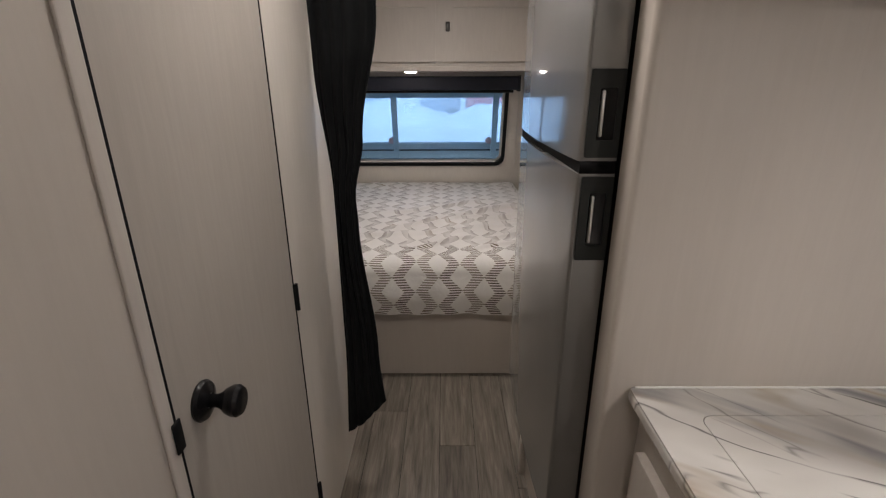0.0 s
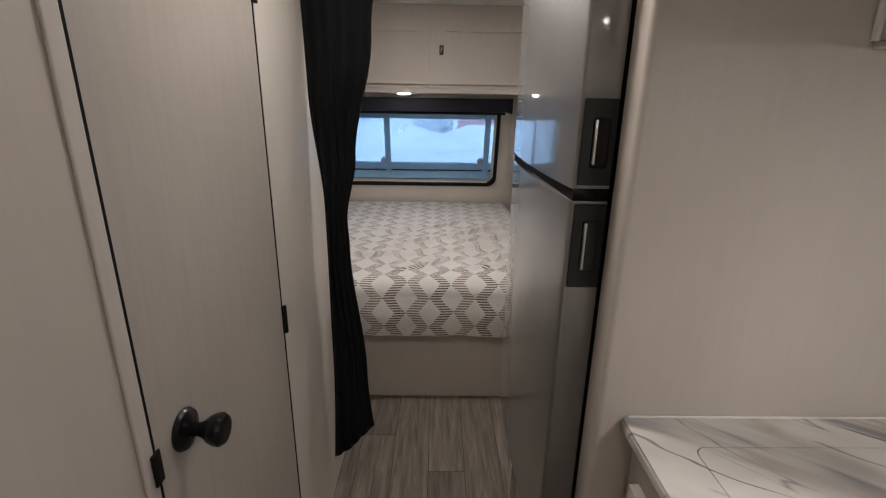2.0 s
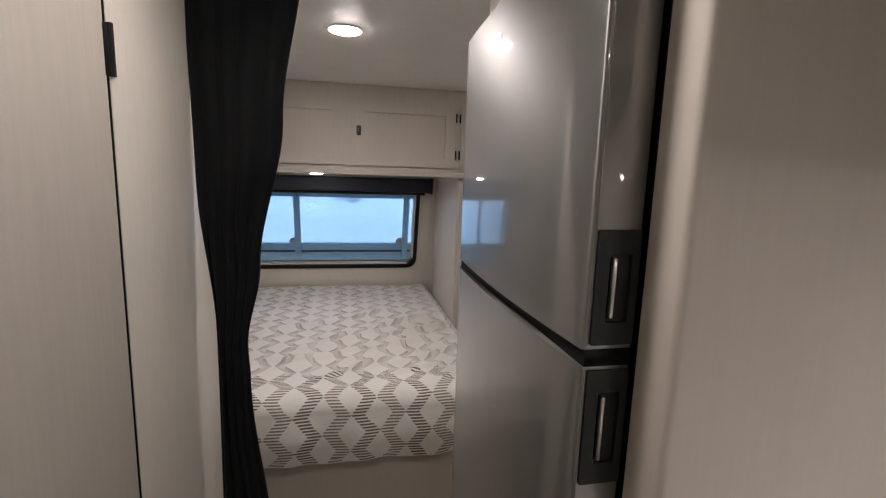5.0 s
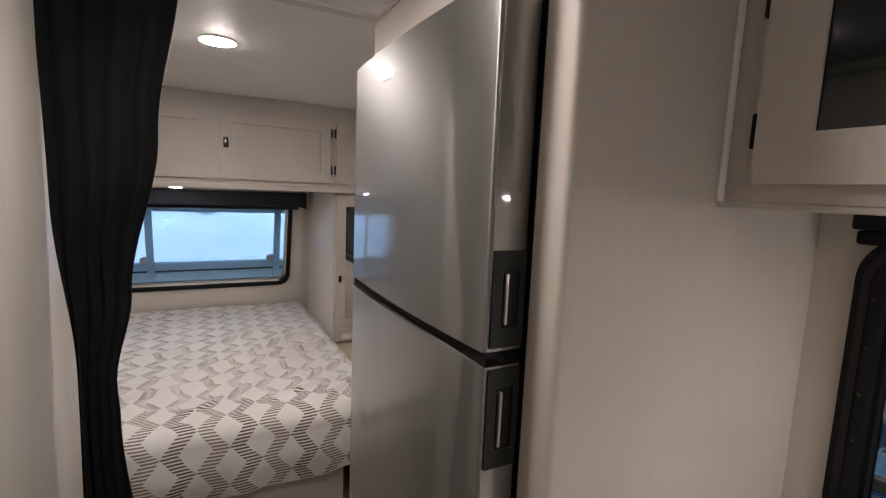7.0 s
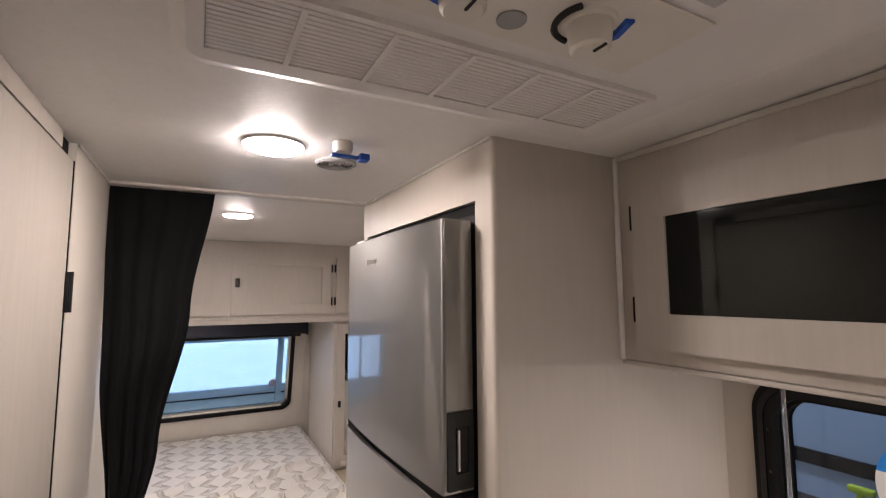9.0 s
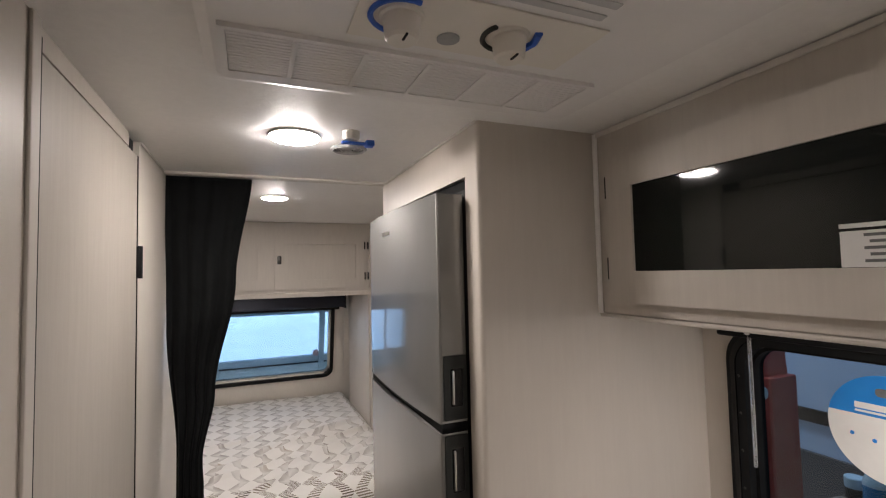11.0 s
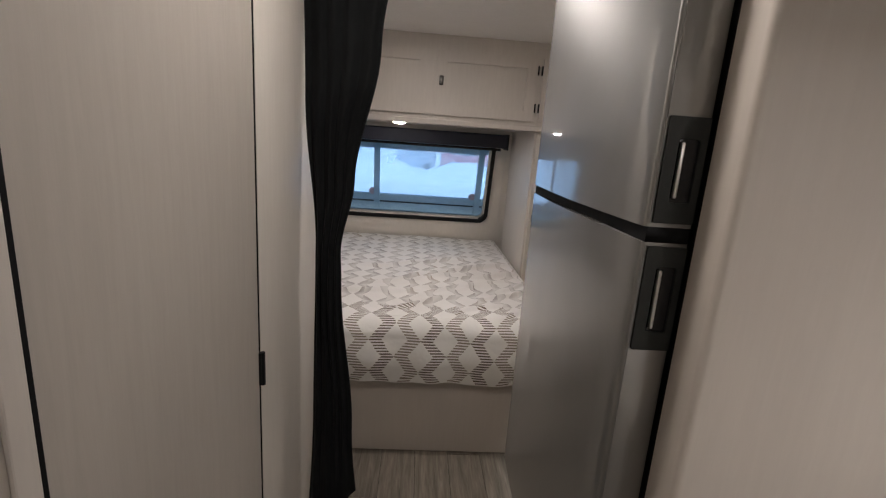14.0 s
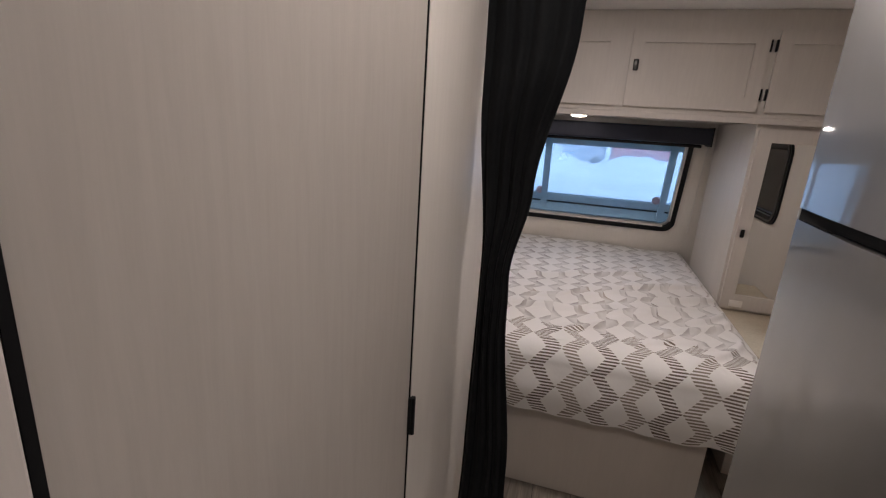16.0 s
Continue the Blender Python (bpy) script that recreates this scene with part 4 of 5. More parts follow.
def dial(x, y, r, lo, hi, material, label):
    m = Matrix.Translation((x, y, AZ - .003)) @ pose(0, 0, 0, 180, 0, 0)
    k = part("dial_knob", lathe(bmesh.new(), [(0, 0), (.026, 0), (.025, .003), (.021, .004), (.019, .026), (.016, .029), (0, .029)], m), OFF_WHITE, ac, "cream dial knob")
    part("pointer", slab(x - .0012, x + .0012, y - .019, y - .004, AZ - .0335, AZ - .0318), BLACK, k, "black pointer line")
    pts = [(x + r * math.cos(radians(t_)), y + r * math.sin(radians(t_)), AZ - .0042) for t_ in np.linspace(lo, hi, 18)]
    part("dial_arc", tube(bmesh.new(), pts, .0034, 6), material, k, label)


dial(.394, .842, .034, 70, 290, BLUE_TAPE, "blue printed arc")
dial(.530, .842, .032, 90, 215, DARK_HANDLE, "black printed arc")
tb = bmesh.new()
tube(tb, [(.559, .820, AZ - .0042), (.566, .841, AZ - .0042), (.561, .860, AZ - .0042)], .005, 6)
part("blue_mark", tb, BLUE_TAPE, ac, "blue printed wedge")
part("receiver", lathe(bmesh.new(), [(0, 0), (.014, 0), (.014, .002), (.010, .003), (0, .003)], Matrix.Translation((.462, .870, AZ - .003)) @ pose(0, 0, 0, 180, 0, 0)), FABRIC_GREY, ac, "round grey receiver window")
rt = part("return_grille", slab(.350, .618, .46, .782, AZ - .002, AZ - .0004), WHITE_PLASTIC, ac)
for col in range(2):
    for row in range(13):
        x0 = .355 + col * .131
        y0 = .778 - row * .0245
        # flat grey bars paint the shadow of the open slots
        part("slot", slab(x0, x0 + .126, y0 - .015, y0 - .003, AZ - .0035, AZ - .0021, bevel=.001, seg=1), SLOT_SHADOW, rt, "air slot with its shadow painted in grey")
for x0, x1 in ((.376, .449), (.489, .551)):
    part("side_slot", slab(x0, x1, 1.106, 1.1137, Z_CEIL - .025, Z_CEIL - .015), DARK_HANDLE, ac, "dark side slot")
for y0, y1 in ((.60, .685), (.70, .785), (.80, .88)):
    part("side_slot", slab(.794, .8017, y0, y1, Z_CEIL - .024, Z_CEIL - .016), DARK_HANDLE, ac, "dark side slot")
part("side_slot", slab(.1815, .189, .74, .84, Z_CEIL - .024, Z_CEIL - .013), DARK_HANDLE, ac, "dark side slot")

# ---- black privacy curtain ----
def smooth_interp(z, table):
    for (z0, v0), (z1, v1) in zip(table, table[1:]):
        if z0 >= z >= z1:
            k = (z0 - z) / (z0 - z1)
            k = k * k * (3 - 2 * k)
            return v0 + (v1 - v0) * k
    return table[-1][1]


LEFT_EDGE = ((2.01, -.002), (1.50, .006), (1.13, .034), (.60, .030), (0, .010))
RIGHT_EDGE = ((2.01, .248), (1.65, .198), (1.30, .138), (1.10, .104), (1.02, .108), (.55, .150), (0, .195))


def curtain():
    bm = bmesh.new()
    cols, rows = 90, 64
    grid = []
    for side in (0, 1):
        layer = []
        for j in range(rows + 1):
            v = j / rows
            line = []
            for i in range(cols + 1):
                u = i / cols
                hem = .165 + .155 * u + .003 * math.sin(u * 11)
                z = 2.001 - (2.001 - hem) * v
                xl, xr = smooth_interp(z, LEFT_EDGE), smooth_interp(z, RIGHT_EDGE)
                fold = math.sin(u * 2 * math.pi * 4.6 + .9 * math.sin(z * 3.1) + 1.3 * noise.noise((u * 3, z * 1.2, 0)))
                fold += .15 * math.sin(u * 2 * math.pi * 9.3 + 2 * z + 2 * noise.noise((u * 2, z, 5)))
                amp = .0075 + .004 * noise.noise((u * 2, z * 2, 3))
                amp *= min(1, .45 + (z - hem) * 2.2)
                if z > 1.93:
                    amp *= .55
                pinch = math.exp(-((z - 1.09) / .09) ** 2)
                y = 1.992 + amp * fold * (1 - .3 * pinch) - .018 * math.sin(math.pi * u) + (.007 if side else 0)
                x = xl + (xr - xl) * u + .0035 * math.sin(z * 9 + u * 5) * (1 - abs(2 * u - 1))
                line.append(bm.verts.new((x, y, z)))
            layer.append(line)
        grid.append(layer)
    f, g = grid
    for j in range(rows):
        for i in range(cols):
            bm.faces.new((f[j][i], f[j + 1][i], f[j + 1][i + 1], f[j][i + 1]))
            bm.faces.new((g[j][i], g[j][i + 1], g[j + 1][i + 1], g[j + 1][i]))
        bm.faces.new((f[j][0], g[j][0], g[j + 1][0], f[j + 1][0]))
        bm.faces.new((f[j][cols], f[j + 1][cols], g[j + 1][cols], g[j][cols]))
    for i in range(cols):
        bm.faces.new((f[0][i], f[0][i + 1], g[0][i + 1], g[0][i]))
        bm.faces.new((f[rows][i], g[rows][i], g[rows][i + 1], f[rows][i + 1]))
    return bm


cu = thing("curtain", (.12, 1.99, 2.0), "black blackout privacy curtain gathered beside the bedroom opening", "curtain")
part("cloth", curtain(), CURTAIN, cu, smooth=80)
part("track", slab(0.004, X_PANEL - .002, 1.978, 2.0, Z_CEIL + .010, Z_CEIL + .0235, bevel=.002), TRIM, cu, "white ceiling track")
# ---- bed ----
BX0, BX1, BY0 = -.55, .985, 2.585
bb = thing("platform_bed", (.2, 3.4, 0), "greige platform bed base", "bed")
part("front_panel", slab(-.42, .808, 2.622, 2.645, 0, .385, bevel=.003), WALL, bb)
part("side_panel", slab(.788, .808, 2.646, 4.3, 0, .385), WALL, bb)
part("side_panel", slab(-.42, -.40, 2.646, 4.3, 0, .385), WALL, bb)
part("deck", slab(BX0 + .02, BX1 - .02, 2.60, 4.42, .386, .400), WALL, bb)


def bed_top(x, y):
    n = noise.noise((x * 3.1, y * 2.3, .3)) * .012 + noise.noise((x * 8, y * 6, 4.4)) * .007
    # drawn creases fanning from the far side of the bed towards its foot, sharp on one flank
    for cx, cy, ang, ln in ((.55, 3.05, 28, .30), (.25, 3.20, 35, .24), (.80, 3.00, 40, .22), (.72, 3.3, 25, .2), (.05, 2.95, 20, .22), (.85, 2.8, 55, .18),
                            (.60, 3.42, 32, .26), (.38, 2.84, 24, .2), (.90, 3.18, 48, .2), (.78, 3.52, 38, .18), (.15, 3.5, 30, .22), (.66, 2.78, 36, .16),
                            (.45, 3.25, 30, .22), (.70, 3.14, 44, .2), (.30, 3.02, 18, .18), (.88, 3.38, 33, .16), (.50, 3.62, 26, .2)):
        c_, s_ = math.cos(radians(ang)), math.sin(radians(ang))
        a = (x - cx) * c_ + (y - cy) * s_
        d = -(x - cx) * s_ + (y - cy) * c_ + .025 * math.sin(a * 11 + cx * 9)
        w = .011 if d < 0 else .034
        n += .018 * math.exp(-(d / w) ** 2) * math.exp(-(a / ln) ** 4)
    return n


def mattress_cover():
    bm = bmesh.new()
    uvl = bm.loops.layers.uv.new("UVMap")
    # section along y: hem, front face, rounded edge, top
    sec = []
    Z0, Z1, R = .372, .662, .085
    n_face, n_arc, n_top = 24, 16, 240
    s = 0.0
    for i in range(n_face):
        z = Z0 + (Z1 - R - Z0) * i / n_face
        sec.append((BY0 - .012 * math.sin(math.pi * i / n_face), z, z - Z0))
    arc0 = Z1 - R - Z0
    for i in range(n_arc + 1):
        a = radians(90 * i / n_arc)
        sec.append((BY0 + R - R * math.cos(a), Z1 - R + R * math.sin(a), arc0 + R * a))
    top0 = sec[-1][2]
    for i in range(1, n_top + 1):
        y = BY0 + R + (4.405 - BY0 - R) * i / n_top
        sec.append((y, Z1, top0 + y - BY0 - R))
    cols = 220
    half = (BX1 - BX0) / 2
    mid = (BX0 + BX1) / 2
    side_drop = .29
    rows_ = []
    for (y, z, s) in sec:
        line = []
        for i in range(-14, cols + 15):
            # columns past the ends fold down the sides
            if i < 0:
                k = -i / 14
                a = min(1, k * 2.2) * 90
                x = BX0 + .05 - .05 * math.sin(radians(a))
                drop = .05 * (1 - math.cos(radians(a))) + max(0, k - .4) / .6 * (side_drop - .05)
                u = BX0 - k * side_drop
            elif i > cols:
                k = (i - cols) / 14
                a = min(1, k * 2.2) * 90
                x = BX1 - .05 + .05 * math.sin(radians(a))
                drop = .05 * (1 - math.cos(radians(a))) + max(0, k - .4) / .6 * (side_drop - .05)
                u = BX1 + k * side_drop
            else:
                k = 0
                x = BX0 + .05 + (BX1 - BX0 - .1) * i / cols
                drop = 0
                u = x
            zz = max(z - drop, Z0 + .004 * math.sin(y * 30)) if z > Z0 + .02 else z + .004 * math.sin(x * 17) + .003 * math.sin(x * 41)
            if k == 0 and z > Z1 - R:
                zz += bed_top(x, y) * min(1, (z - Z1 + R) / R)
            yy = y
            if z < Z1 - .002:
                yy += .008 * noise.noise((x * 5, z * 4, 7)) + .004 * math.sin(x * 23 + z * 5)
                if k > 0:
                    yy += .05 * k * (1 - (z - Z0) / (Z1 - Z0))
            line.append((bm.verts.new((x, yy, zz)), u, s))
        rows_.append(line)
    for p, q in zip(rows_, rows_[1:]):
        for i in range(len(p) - 1):
            quad = (p[i], p[i + 1], q[i + 1], q[i])
            f = bm.faces.new([v for v, _, _ in quad])
            for lp, (_, u, s_) in zip(f.loops, quad):
                lp[uvl].uv = (u, s_)
    return bm


mt = thing("mattress", (.2, 3.4, .40), "queen mattress under a cream printed bedspread with zigzag diamonds", "mattress")
part("bedspread", mattress_cover(), SPREAD, mt, "cream bedspread with taupe zigzag print and hatched foot", smooth=70)
part("core", slab(BX0 + .06, BX1 - .06, BY0 + .06, 4.39, .402, .60, bevel=.03), FABRIC_GREY, mt)

# ---- bedroom overhead cabinet ----
bc_ = thing("bed_cabinet", (.2, CAB_Y, 1.528), "greige overhead cabinet with framed doors above the bed", "cabinet")
part("body", slab(X_LEFT + .002, X_RIGHT - .002, CAB_Y, 4.15, 1.529, Z_CEIL + .023), CABINET, bc_)
part("bottom_rail", slab(X_LEFT + .002, X_RIGHT - .002, CAB_Y - .006, CAB_Y + .012, 1.520, 1.548, bevel=.003), CABINET, bc_)


def bed_door(x0, x1, latch_left):
    z0, z1 = 1.572, 1.918
    bm = bmesh.new()

    def dp(a, b, dd):
        return Vector((a, CAB_Y - .019 + dd, b))
    ring_frame(bm, rounded(x0, x1, z0, z1, .003, 2), rounded(x0 + .058, x1 - .058, z0 + .058, z1 - .058, .002, 2), 0, .018, dp)
    d = part("cabinet_door", bm, CABINET, bc_, "greige framed door")
    part("panel", slab(x0 + .057, x1 - .057, CAB_Y - .006, CAB_Y - .001, z0 + .057, z1 - .057), CABINET, d)
    if latch_left is None:
        return
    lx = x0 + .030 if latch_left else x1 - .030
    part("latch", slab(lx - .012, lx + .012, CAB_Y - .026, CAB_Y - .0192, 1.733, 1.785, bevel=.004), BRONZE, d, "small dark nickel latch")
    hx = x1 if latch_left else x0 - .010
    for z in (z0 + .05, z1 - .09):
        part("hinge", slab(hx + .001, hx + .009, CAB_Y - .017, CAB_Y - .001, z, z + .05, bevel=.002), BLACK, d, "small black hinge")


bed_door(.380, .952, True)
bed_door(-.235, .340, None)
bed_door(.985, 1.32, False)
bed_door(-.85, -.275, False)

# ---- wardrobe with mirror door, on a side counter ----
WX = .985
wd = thing("wardrobe", (1.15, 3.9, .60), "narrow greige wardrobe with mirrored door beside the bed", "wardrobe")
part("body", slab(WX, X_RIGHT - .002, CAB_Y + .030, 4.20, .603, 1.526), CABINET, wd)
bm = bmesh.new()


def wp(a, b, dd):
    return Vector((a, CAB_Y + .010 + dd, b))


ring_frame(bm, rounded(WX + .012, X_RIGHT - .03, .618, 1.500, .004, 2), rounded(WX + .070, X_RIGHT - .085, .69, 1.44, .003, 2), 0, .019, wp)
d = part("wardrobe_door", bm, CABINET, wd, "greige framed door")
part("mirror", slab(WX + .069, X_RIGHT - .084, CAB_Y + .020, CAB_Y + .024, .689, 1.441), MIRROR, d, "tall mirror panel")
part("latch", slab(WX + .028, WX + .046, CAB_Y + .002, CAB_Y + .0098, .985, 1.025, bevel=.003), BLACK, d, "small black latch")
part("outlet_plate", slab(WX + .05, WX + .11, CAB_Y + .003, CAB_Y + .0098, .628, .662, bevel=.003), OFF_WHITE, wd, "cream outlet plate")
ns = thing("side_counter", (1.16, 3.3, 0), "tan speckled side counter beside the bed", "counter")
part("top", slab(1.0, X_RIGHT - .002, 2.95, 4.25, .575, .601, bevel=.004), WOOD_TOP, ns)
part("body", slab(1.01, X_RIGHT - .004, 3.0, 4.25, 0, .574), CABINET, ns)

# ---- outside: bay building, bench and yard ----
structure("ground", slab(-400, 400, -400, 400, -.95, -.72), SNOW, "packed snow yard reaching the horizon", "ground")
structure("pavement", slab(-4.5, 4.3, -7, 5.0, -.719, -.70), CONCRETE, "grey concrete floor of the service bay", "pavement")
structure("wall_bay_right", slab(4.0, 4.2, -7, 5.0, -.70, 4.2), BAY_WALL, "blue-grey wall of the service bay")
structure("wall_bay_left", slab(-4.4, -4.2, -7, 5.0, -.70, 4.2), BAY_WALL, "blue-grey wall of the service bay")
structure("wall_bay_back", slab(-4.2, 4.0, -7.2, -7, -.70, 4.2), BAY_WALL, "blue-grey rear wall of the service bay")
structure("ceiling_bay", slab(-4.4, 4.2, -7.2, 5.0, 4.2, 4.4), BAY_DARK, "dark roof deck of the service bay", "ceiling")
structure("trim_bay_rail", slab(3.965, 3.999, -7, 5.0, .52, .61), RUBBER, "dark rail along the bay wall", "trim")
structure("trim_bay_base", slab(3.965, 3.999, -7, 5.0, -.699, .30), BAY_DARK, "dark painted base of the bay wall", "trim")

# unseen housing, added to go with the extra bay lamp
bl = thing("added_bay_housing", (2.6, 2.2, 4.2), "added unseen long white lamp housing on the bay roof", "light")
part("housing", slab(2.40, 2.80, .65, 3.75, 4.09, 4.199, bevel=.01), WHITE_PLASTIC, bl)
bm = bmesh.new()
for x0, x1, y0, y1 in ((X_LEFT - .05, X_LEFT, Y_BACK, 4.7), (X_RIGHT, X_RIGHT + .05, Y_BACK, 4.7),
                       (X_LEFT, X_RIGHT, Y_BACK, Y_BACK + .05), (X_LEFT, X_RIGHT, 4.65, 4.7)):
    box(bm, x0, x1, y0, y1, -.699, -.081)
structure("wall_skirt", bm, WHITE_PLASTIC, "plain white skirt under the trailer floor")
rc = thing("tool_cabinet", (2.78, 2.1, -.70), "red steel tool cabinet with an open rack on top", "cabinet")
part("body", slab(2.74, 2.95, 1.970, 2.56, -.70, 1.066, bevel=.006), RED, rc)


def rack_side(y, z, d):
    return Vector((2.76 + d, y + .165, z - .05))


part("rack", plate(bmesh.new(), [(1.845, 1.117), (1.862, 1.375), (1.935, 1.435), (2.36, 1.60), (2.36, 1.117)], 0, .18, rack_side), RED, rc, "red rack with slanted top")
part("rack_opening", plate(bmesh.new(), [(1.872, 1.14), (1.880, 1.33), (1.94, 1.38), (2.32, 1.53), (2.32, 1.14)], -.012, -.002, rack_side), BLACK, rc, "dark opening of the rack")
part("blue_bin", slab(2.70, 2.747, 2.09, 2.26, 1.12, 1.27, bevel=.012), BLUE_LIQUID, rc, "blue plastic bin")
part("badge", lathe(bmesh.new(), [(0, .004), (.040, .003), (.042, 0)], Matrix.Translation((2.7395, 2.03, .985)) @ pose(0, 0, 0, 0, -90, 0)), PALE_BLUE, rc, "round pale blue badge")
for z in (.2, .55):
    part("drawer", slab(2.725, 2.739, 2.01, 2.52, z, z + .28, bevel=.004), RED, rc)

bn = thing("work_bench", (2.65, .9, -.70), "worn timber work bench outside the window", "bench")
part("top", slab(2.35, 2.98, .2, 1.66, .575, .62, bevel=.006), LEATHER, bn)
part("apron", slab(2.39, 2.41, .26, 1.60, .47, .574), BLACK, bn)
for x, y in ((2.41, .28), (2.92, .28), (2.45, 1.58), (2.92, 1.58)):
    part("leg", slab(x - .035, x + .035, y - .035, y + .035, -.70, .469), LEATHER, bn)
bx = thing("parts_box", (2.52, 1.40, .40), "blue plastic parts box under the bench top", "box")
part("tray", slab(2.352, 2.388, 1.36, 1.52, .475, .560, bevel=.006), PALE_BLUE, bx)
part("rim", slab(2.346, 2.389, 1.352, 1.528, .5605, .572, bevel=.004), BLUE_LIQUID, bx)

ct = thing("service_cart", (2.17, 1.75, -.70), "dark steel service cart below the red cabinet", "cart")
part("top", slab(2.02, 2.33, 1.45, 2.05, .395, .42, bevel=.006), BAY_DARK, ct)
for x, y in ((2.06, 1.49), (2.29, 1.49), (2.06, 2.01), (2.29, 2.01)):
    part("leg", slab(x - .018, x + .018, y - .018, y + .018, -.70, .394, bevel=.003), BLACK, ct)


def spray_bottle(x, y, z, body_mat, label):
    t_ = thing("spray_bottle", (x, y, z), label, "bottle", "cleaning bottles on the bench")
    m = Matrix.Translation((x, y, z))
    part("bottle", lathe(bmesh.new(), [(0, 0), (.042, 0), (.045, .006), (.0455, .105), (.0455, .115), (0, .115)], m), body_mat, t_)
    part("shoulder", lathe(bmesh.new(), [(0, .1152), (.0452, .1152), (.044, .13), (.036, .15), (.022, .172), (.014, .188), (.014, .20), (0, .20)], m), PALE_BLUE, t_, "pale translucent shoulder")
    part("collar", lathe(bmesh.new(), [(0, .201), (.017, .201), (.017, .217), (0, .217)], m), BLACK, t_, "black collar")
    hd = slab(x - .020, x + .014, y - .012, y + .012, z + .2175, z + .262, bevel=.006)
    box(hd, x - .026, x + .012, y - .05, y + .04, z + .255, z + .282, bevel=.009)
    h = part("spray_head", hd, LIME, t_, "lime green trigger head")
    tg = bmesh.new()
    tube(tg, [(x, y - .036, z + .254), (x, y - .048, z + .235), (x, y - .044, z + .215)], .005, 6)
    part("trigger", tg, BLACK, h, "black trigger")


spray_bottle(2.63, 1.50, .62, BLUE_LIQUID, "blue spray bottle with lime trigger head")
spray_bottle(2.50, 1.12, .62, PALE_BLUE, "pale blue spray bottle with lime trigger head")
spray_bottle(2.15, 1.515, .42, PALE_BLUE, "pale blue spray bottle on the service cart")
m = Matrix.Translation((2.60, 1.375, .62))
jar = thing("wipe_tub", (2.60, 1.375, .62), "lime wipe tub with a dark patterned band on the bench", "tub")
part("tub", lathe(bmesh.new(), [(0, 0), (.045, 0), (.047, .005), (.047, .075), (0, .075)], m), LIME, jar)
part("band", lathe(bmesh.new(), [(.0473, .018), (.0482, .020), (.0482, .058), (.0473, .060)], m), DARK_HANDLE, jar, "dark printed band")
part("lid", lathe(bmesh.new(), [(0, .0755), (.049, .0755), (.049, .092), (.044, .097), (0, .097)], m), LIME, jar, "lime green lid")
m = Matrix.Translation((2.66, 1.59, .62))
jar = thing("paste_jar", (2.66, 1.59, .62), "dark jar with a pale blue lid on the bench", "jar")
part("jar", lathe(bmesh.new(), [(0, 0), (.034, 0), (.036, .004), (.036, .062), (.030, .068), (0, .068)], m), DARK_HANDLE, jar)
part("lid", lathe(bmesh.new(), [(0, .0685), (.037, .0685), (.037, .108), (.033, .112), (0, .112)], m), PALE_BLUE, jar, "pale blue lid")
whole("paper_sheet", slab(2.50, 2.60, 1.26, 1.34, .6205, .6225), LABEL_WHITE, "white paper sheet lying on the bench", "paper")


def cloth_heap(x, y, z, w, l, h, material, label):
    bm = bmesh.new()
    n_ = 18
    top = [[bm.verts.new((x + w * (i / n_ - .5), y + l * (j / n_ - .5),
                          z + .002 + max(0, h * (.55 + .8 * noise.noise((i * .35, j * .35, x * 5))) * math.sin(math.pi * i / n_) ** .5 * math.sin(math.pi * j / n_) ** .5)))
            for j in range(n_ + 1)] for i in range(n_ + 1)]
    for i in range(n_):
        for j in range(n_):
            bm.faces.new((top[i][j], top[i + 1][j], top[i + 1][j + 1], top[i][j + 1]))
    bmesh.ops.solidify(bm, geom=bm.faces[:], thickness=.002)
    whole("cloth", bm, material, label, "cloth", "", 60)


cloth_heap(2.47, 1.43, .62, .18, .16, .07, PALE_BLUE, "crumpled pale blue cloth on the bench")
cloth_heap(2.78, 1.28, .62, .2, .18, .05, BLUE_LIQUID, "crumpled blue cloth on the bench")

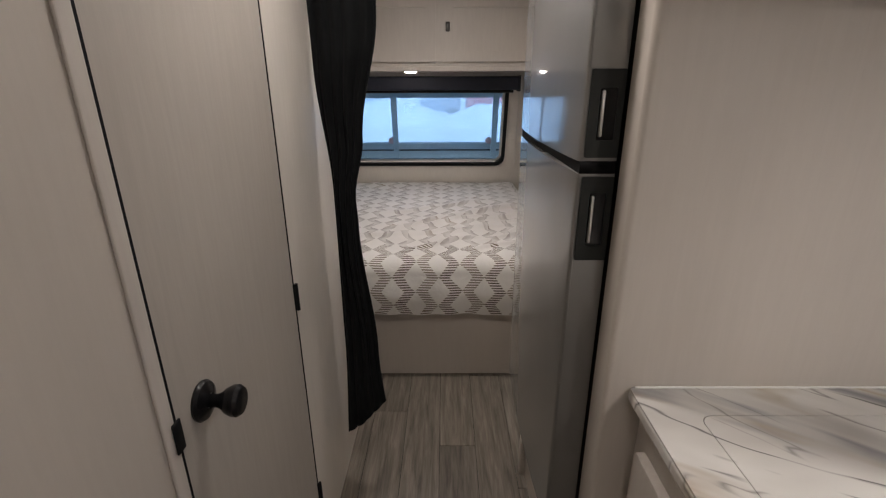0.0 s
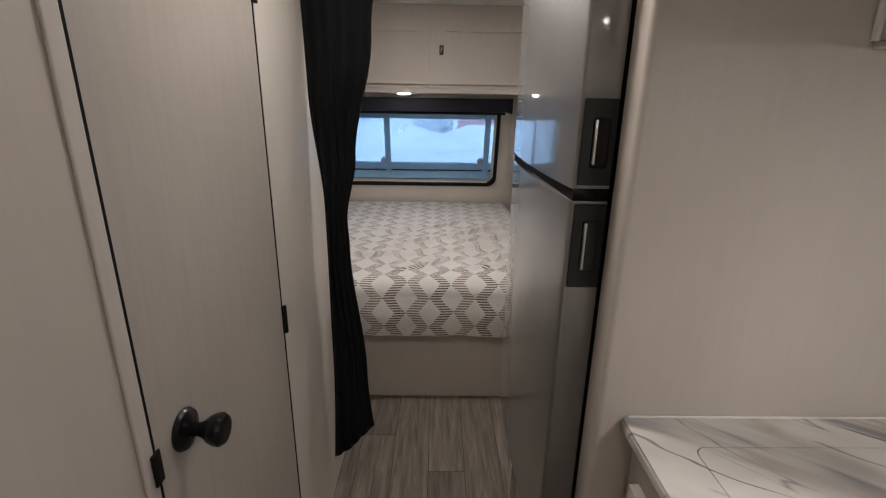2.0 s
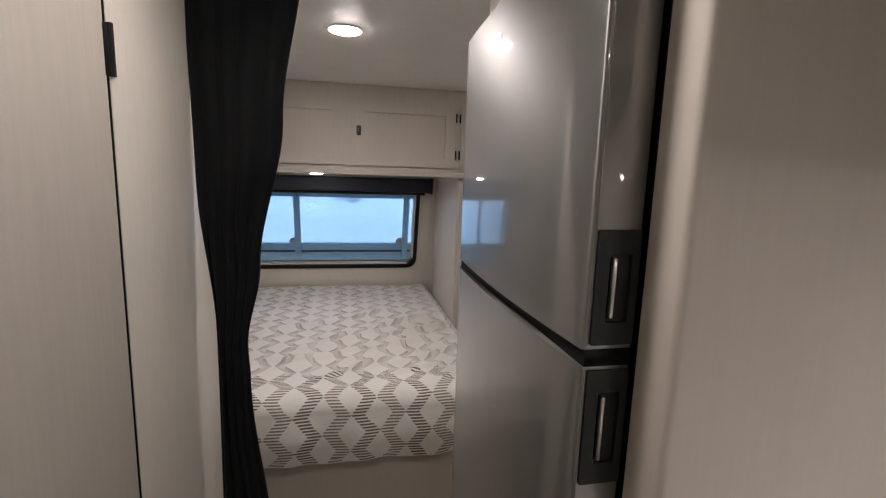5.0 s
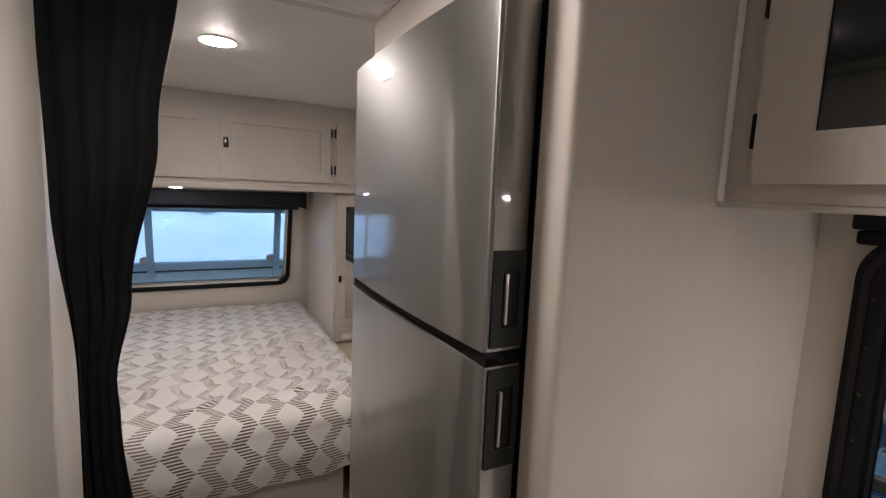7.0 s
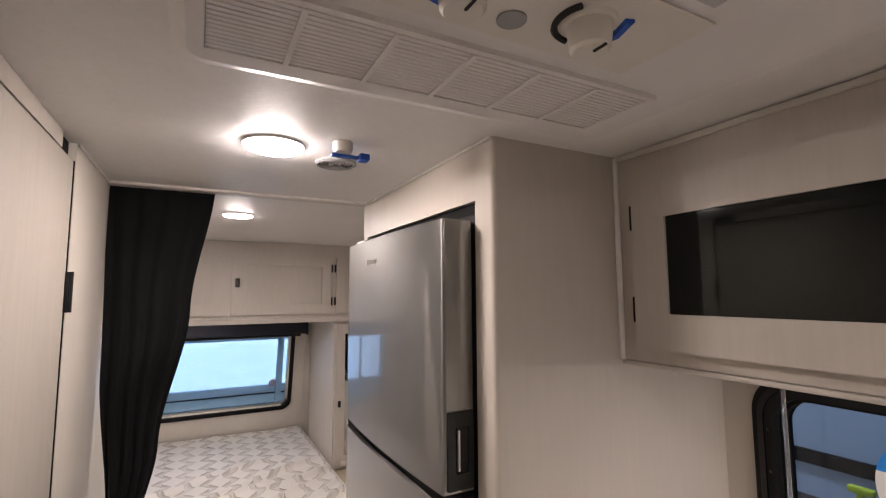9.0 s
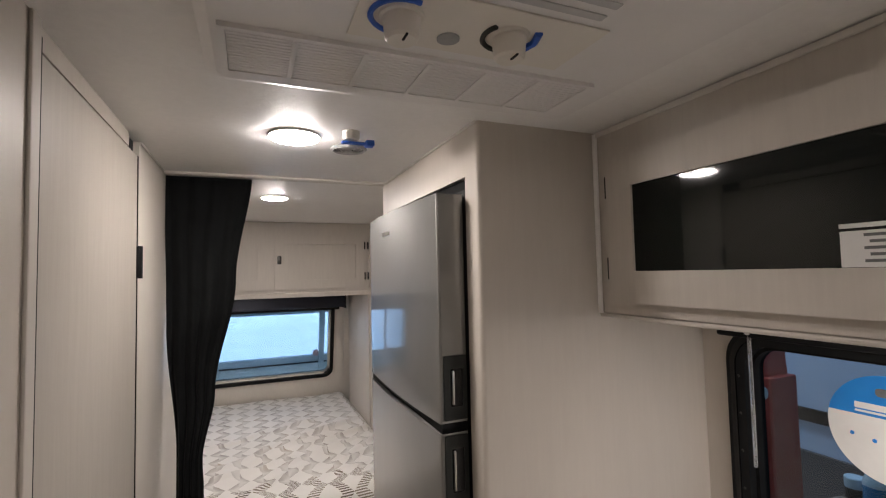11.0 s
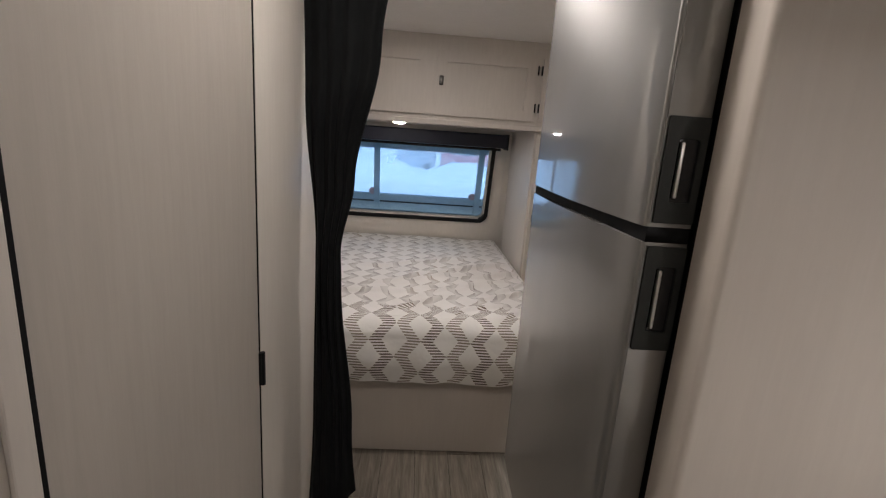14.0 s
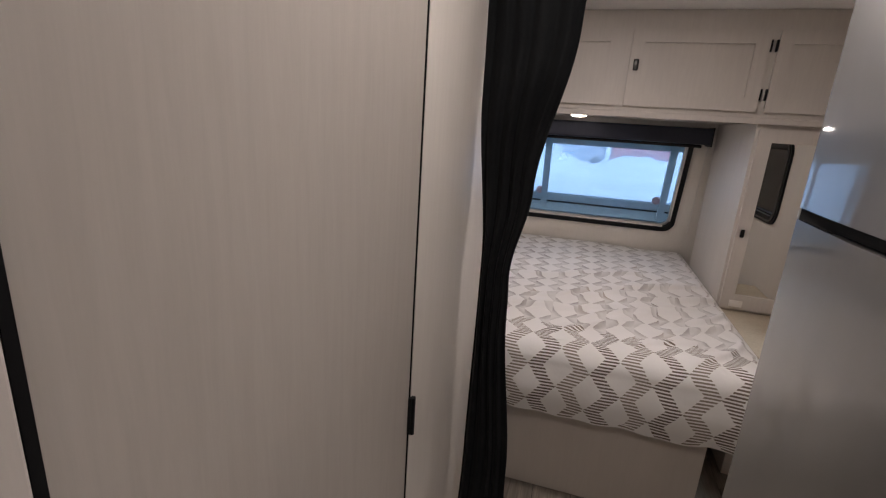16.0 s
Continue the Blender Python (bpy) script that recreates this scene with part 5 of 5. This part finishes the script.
# yard beyond the open bay door
def van(x, y, l, h, material, label):
    t_ = thing("van", (x, y, -.70), label, "van", "vans across the yard")
    part("body", slab(x - l / 2, x + l / 2, y, y + 2.0, -.35, -.35 + h, bevel=.2, seg=3), material, t_)
    for k in (-.3, .3):
        m_ = Matrix.Translation((x + k * l, y - .01, -.38)) @ pose(0, 0, 0, 90, 0, 0)
        part("wheel", lathe(bmesh.new(), [(0, 0), (.2, 0), (.33, .0), (.33, -.2), (0, -.2)], m_), RUBBER, t_)
    part("side_window", slab(x - l * .35, x + l * .3, y - .012, y - .002, -.35 + h * .55, -.35 + h * .85, bevel=.004), BLACK_GLOSS, t_)


van(3.3, 30, 3.2, 1.9, RED_FAR, "red van parked across the snowy yard")
van(.1, 32, 2.6, 1.9, BROWN_TINT, "dark van parked across the snowy yard")
van(-6.5, 34, 5.0, 1.8, BROWN_TINT, "dark van parked across the snowy yard")


def snow_bank(x, y, w, h):
    bm = bmesh.new()
    n_ = 28
    g = [[bm.verts.new((x + w * (i / n_ - .5), y + 3.0 * (j / 10 - .5),
                        -.722 + h * math.sin(math.pi * i / n_) ** .7 * math.sin(math.pi * j / 10) * (.7 + .5 * noise.noise((i * .3, j * .4, x)))))
          for j in range(11)] for i in range(n_ + 1)]
    for i in range(n_):
        for j in range(10):
            bm.faces.new((g[i][j], g[i + 1][j], g[i + 1][j + 1], g[i][j + 1]))
    tagged(whole("snow_bank", bm, SNOW, "low ploughed snow bank in the yard", "snow bank", "", 70), kind="stuff")


snow_bank(3.4, 26, 9, 1.4)
snow_bank(-4.2, 27, 12, 1.6)

# ---- vinyl planks ----
PW, PL = .152, 1.22
fl = bpy.data.objects["floor"]
plank_mesh = mesh_from("plank", slab(-PW / 2 + .0008, PW / 2 - .0008, -PL / 2 + .0008, PL / 2 - .0008, -.0038, 0, bevel=.0012, seg=1), PLANK, 0)
for i in range(16):
    x = X_LEFT + PW * (i + .5)
    off = (i * .41) % 1.0 * PL
    for j in range(-1, 6):
        y = Y_BACK + off + PL * (j + .5)
        if y + PL / 2 > 4.75 or y - PL / 2 < Y_BACK - .6:
            continue
        pk = new("plank", plank_mesh)
        pk.location = (x, y, 0)
        pk.parent = fl
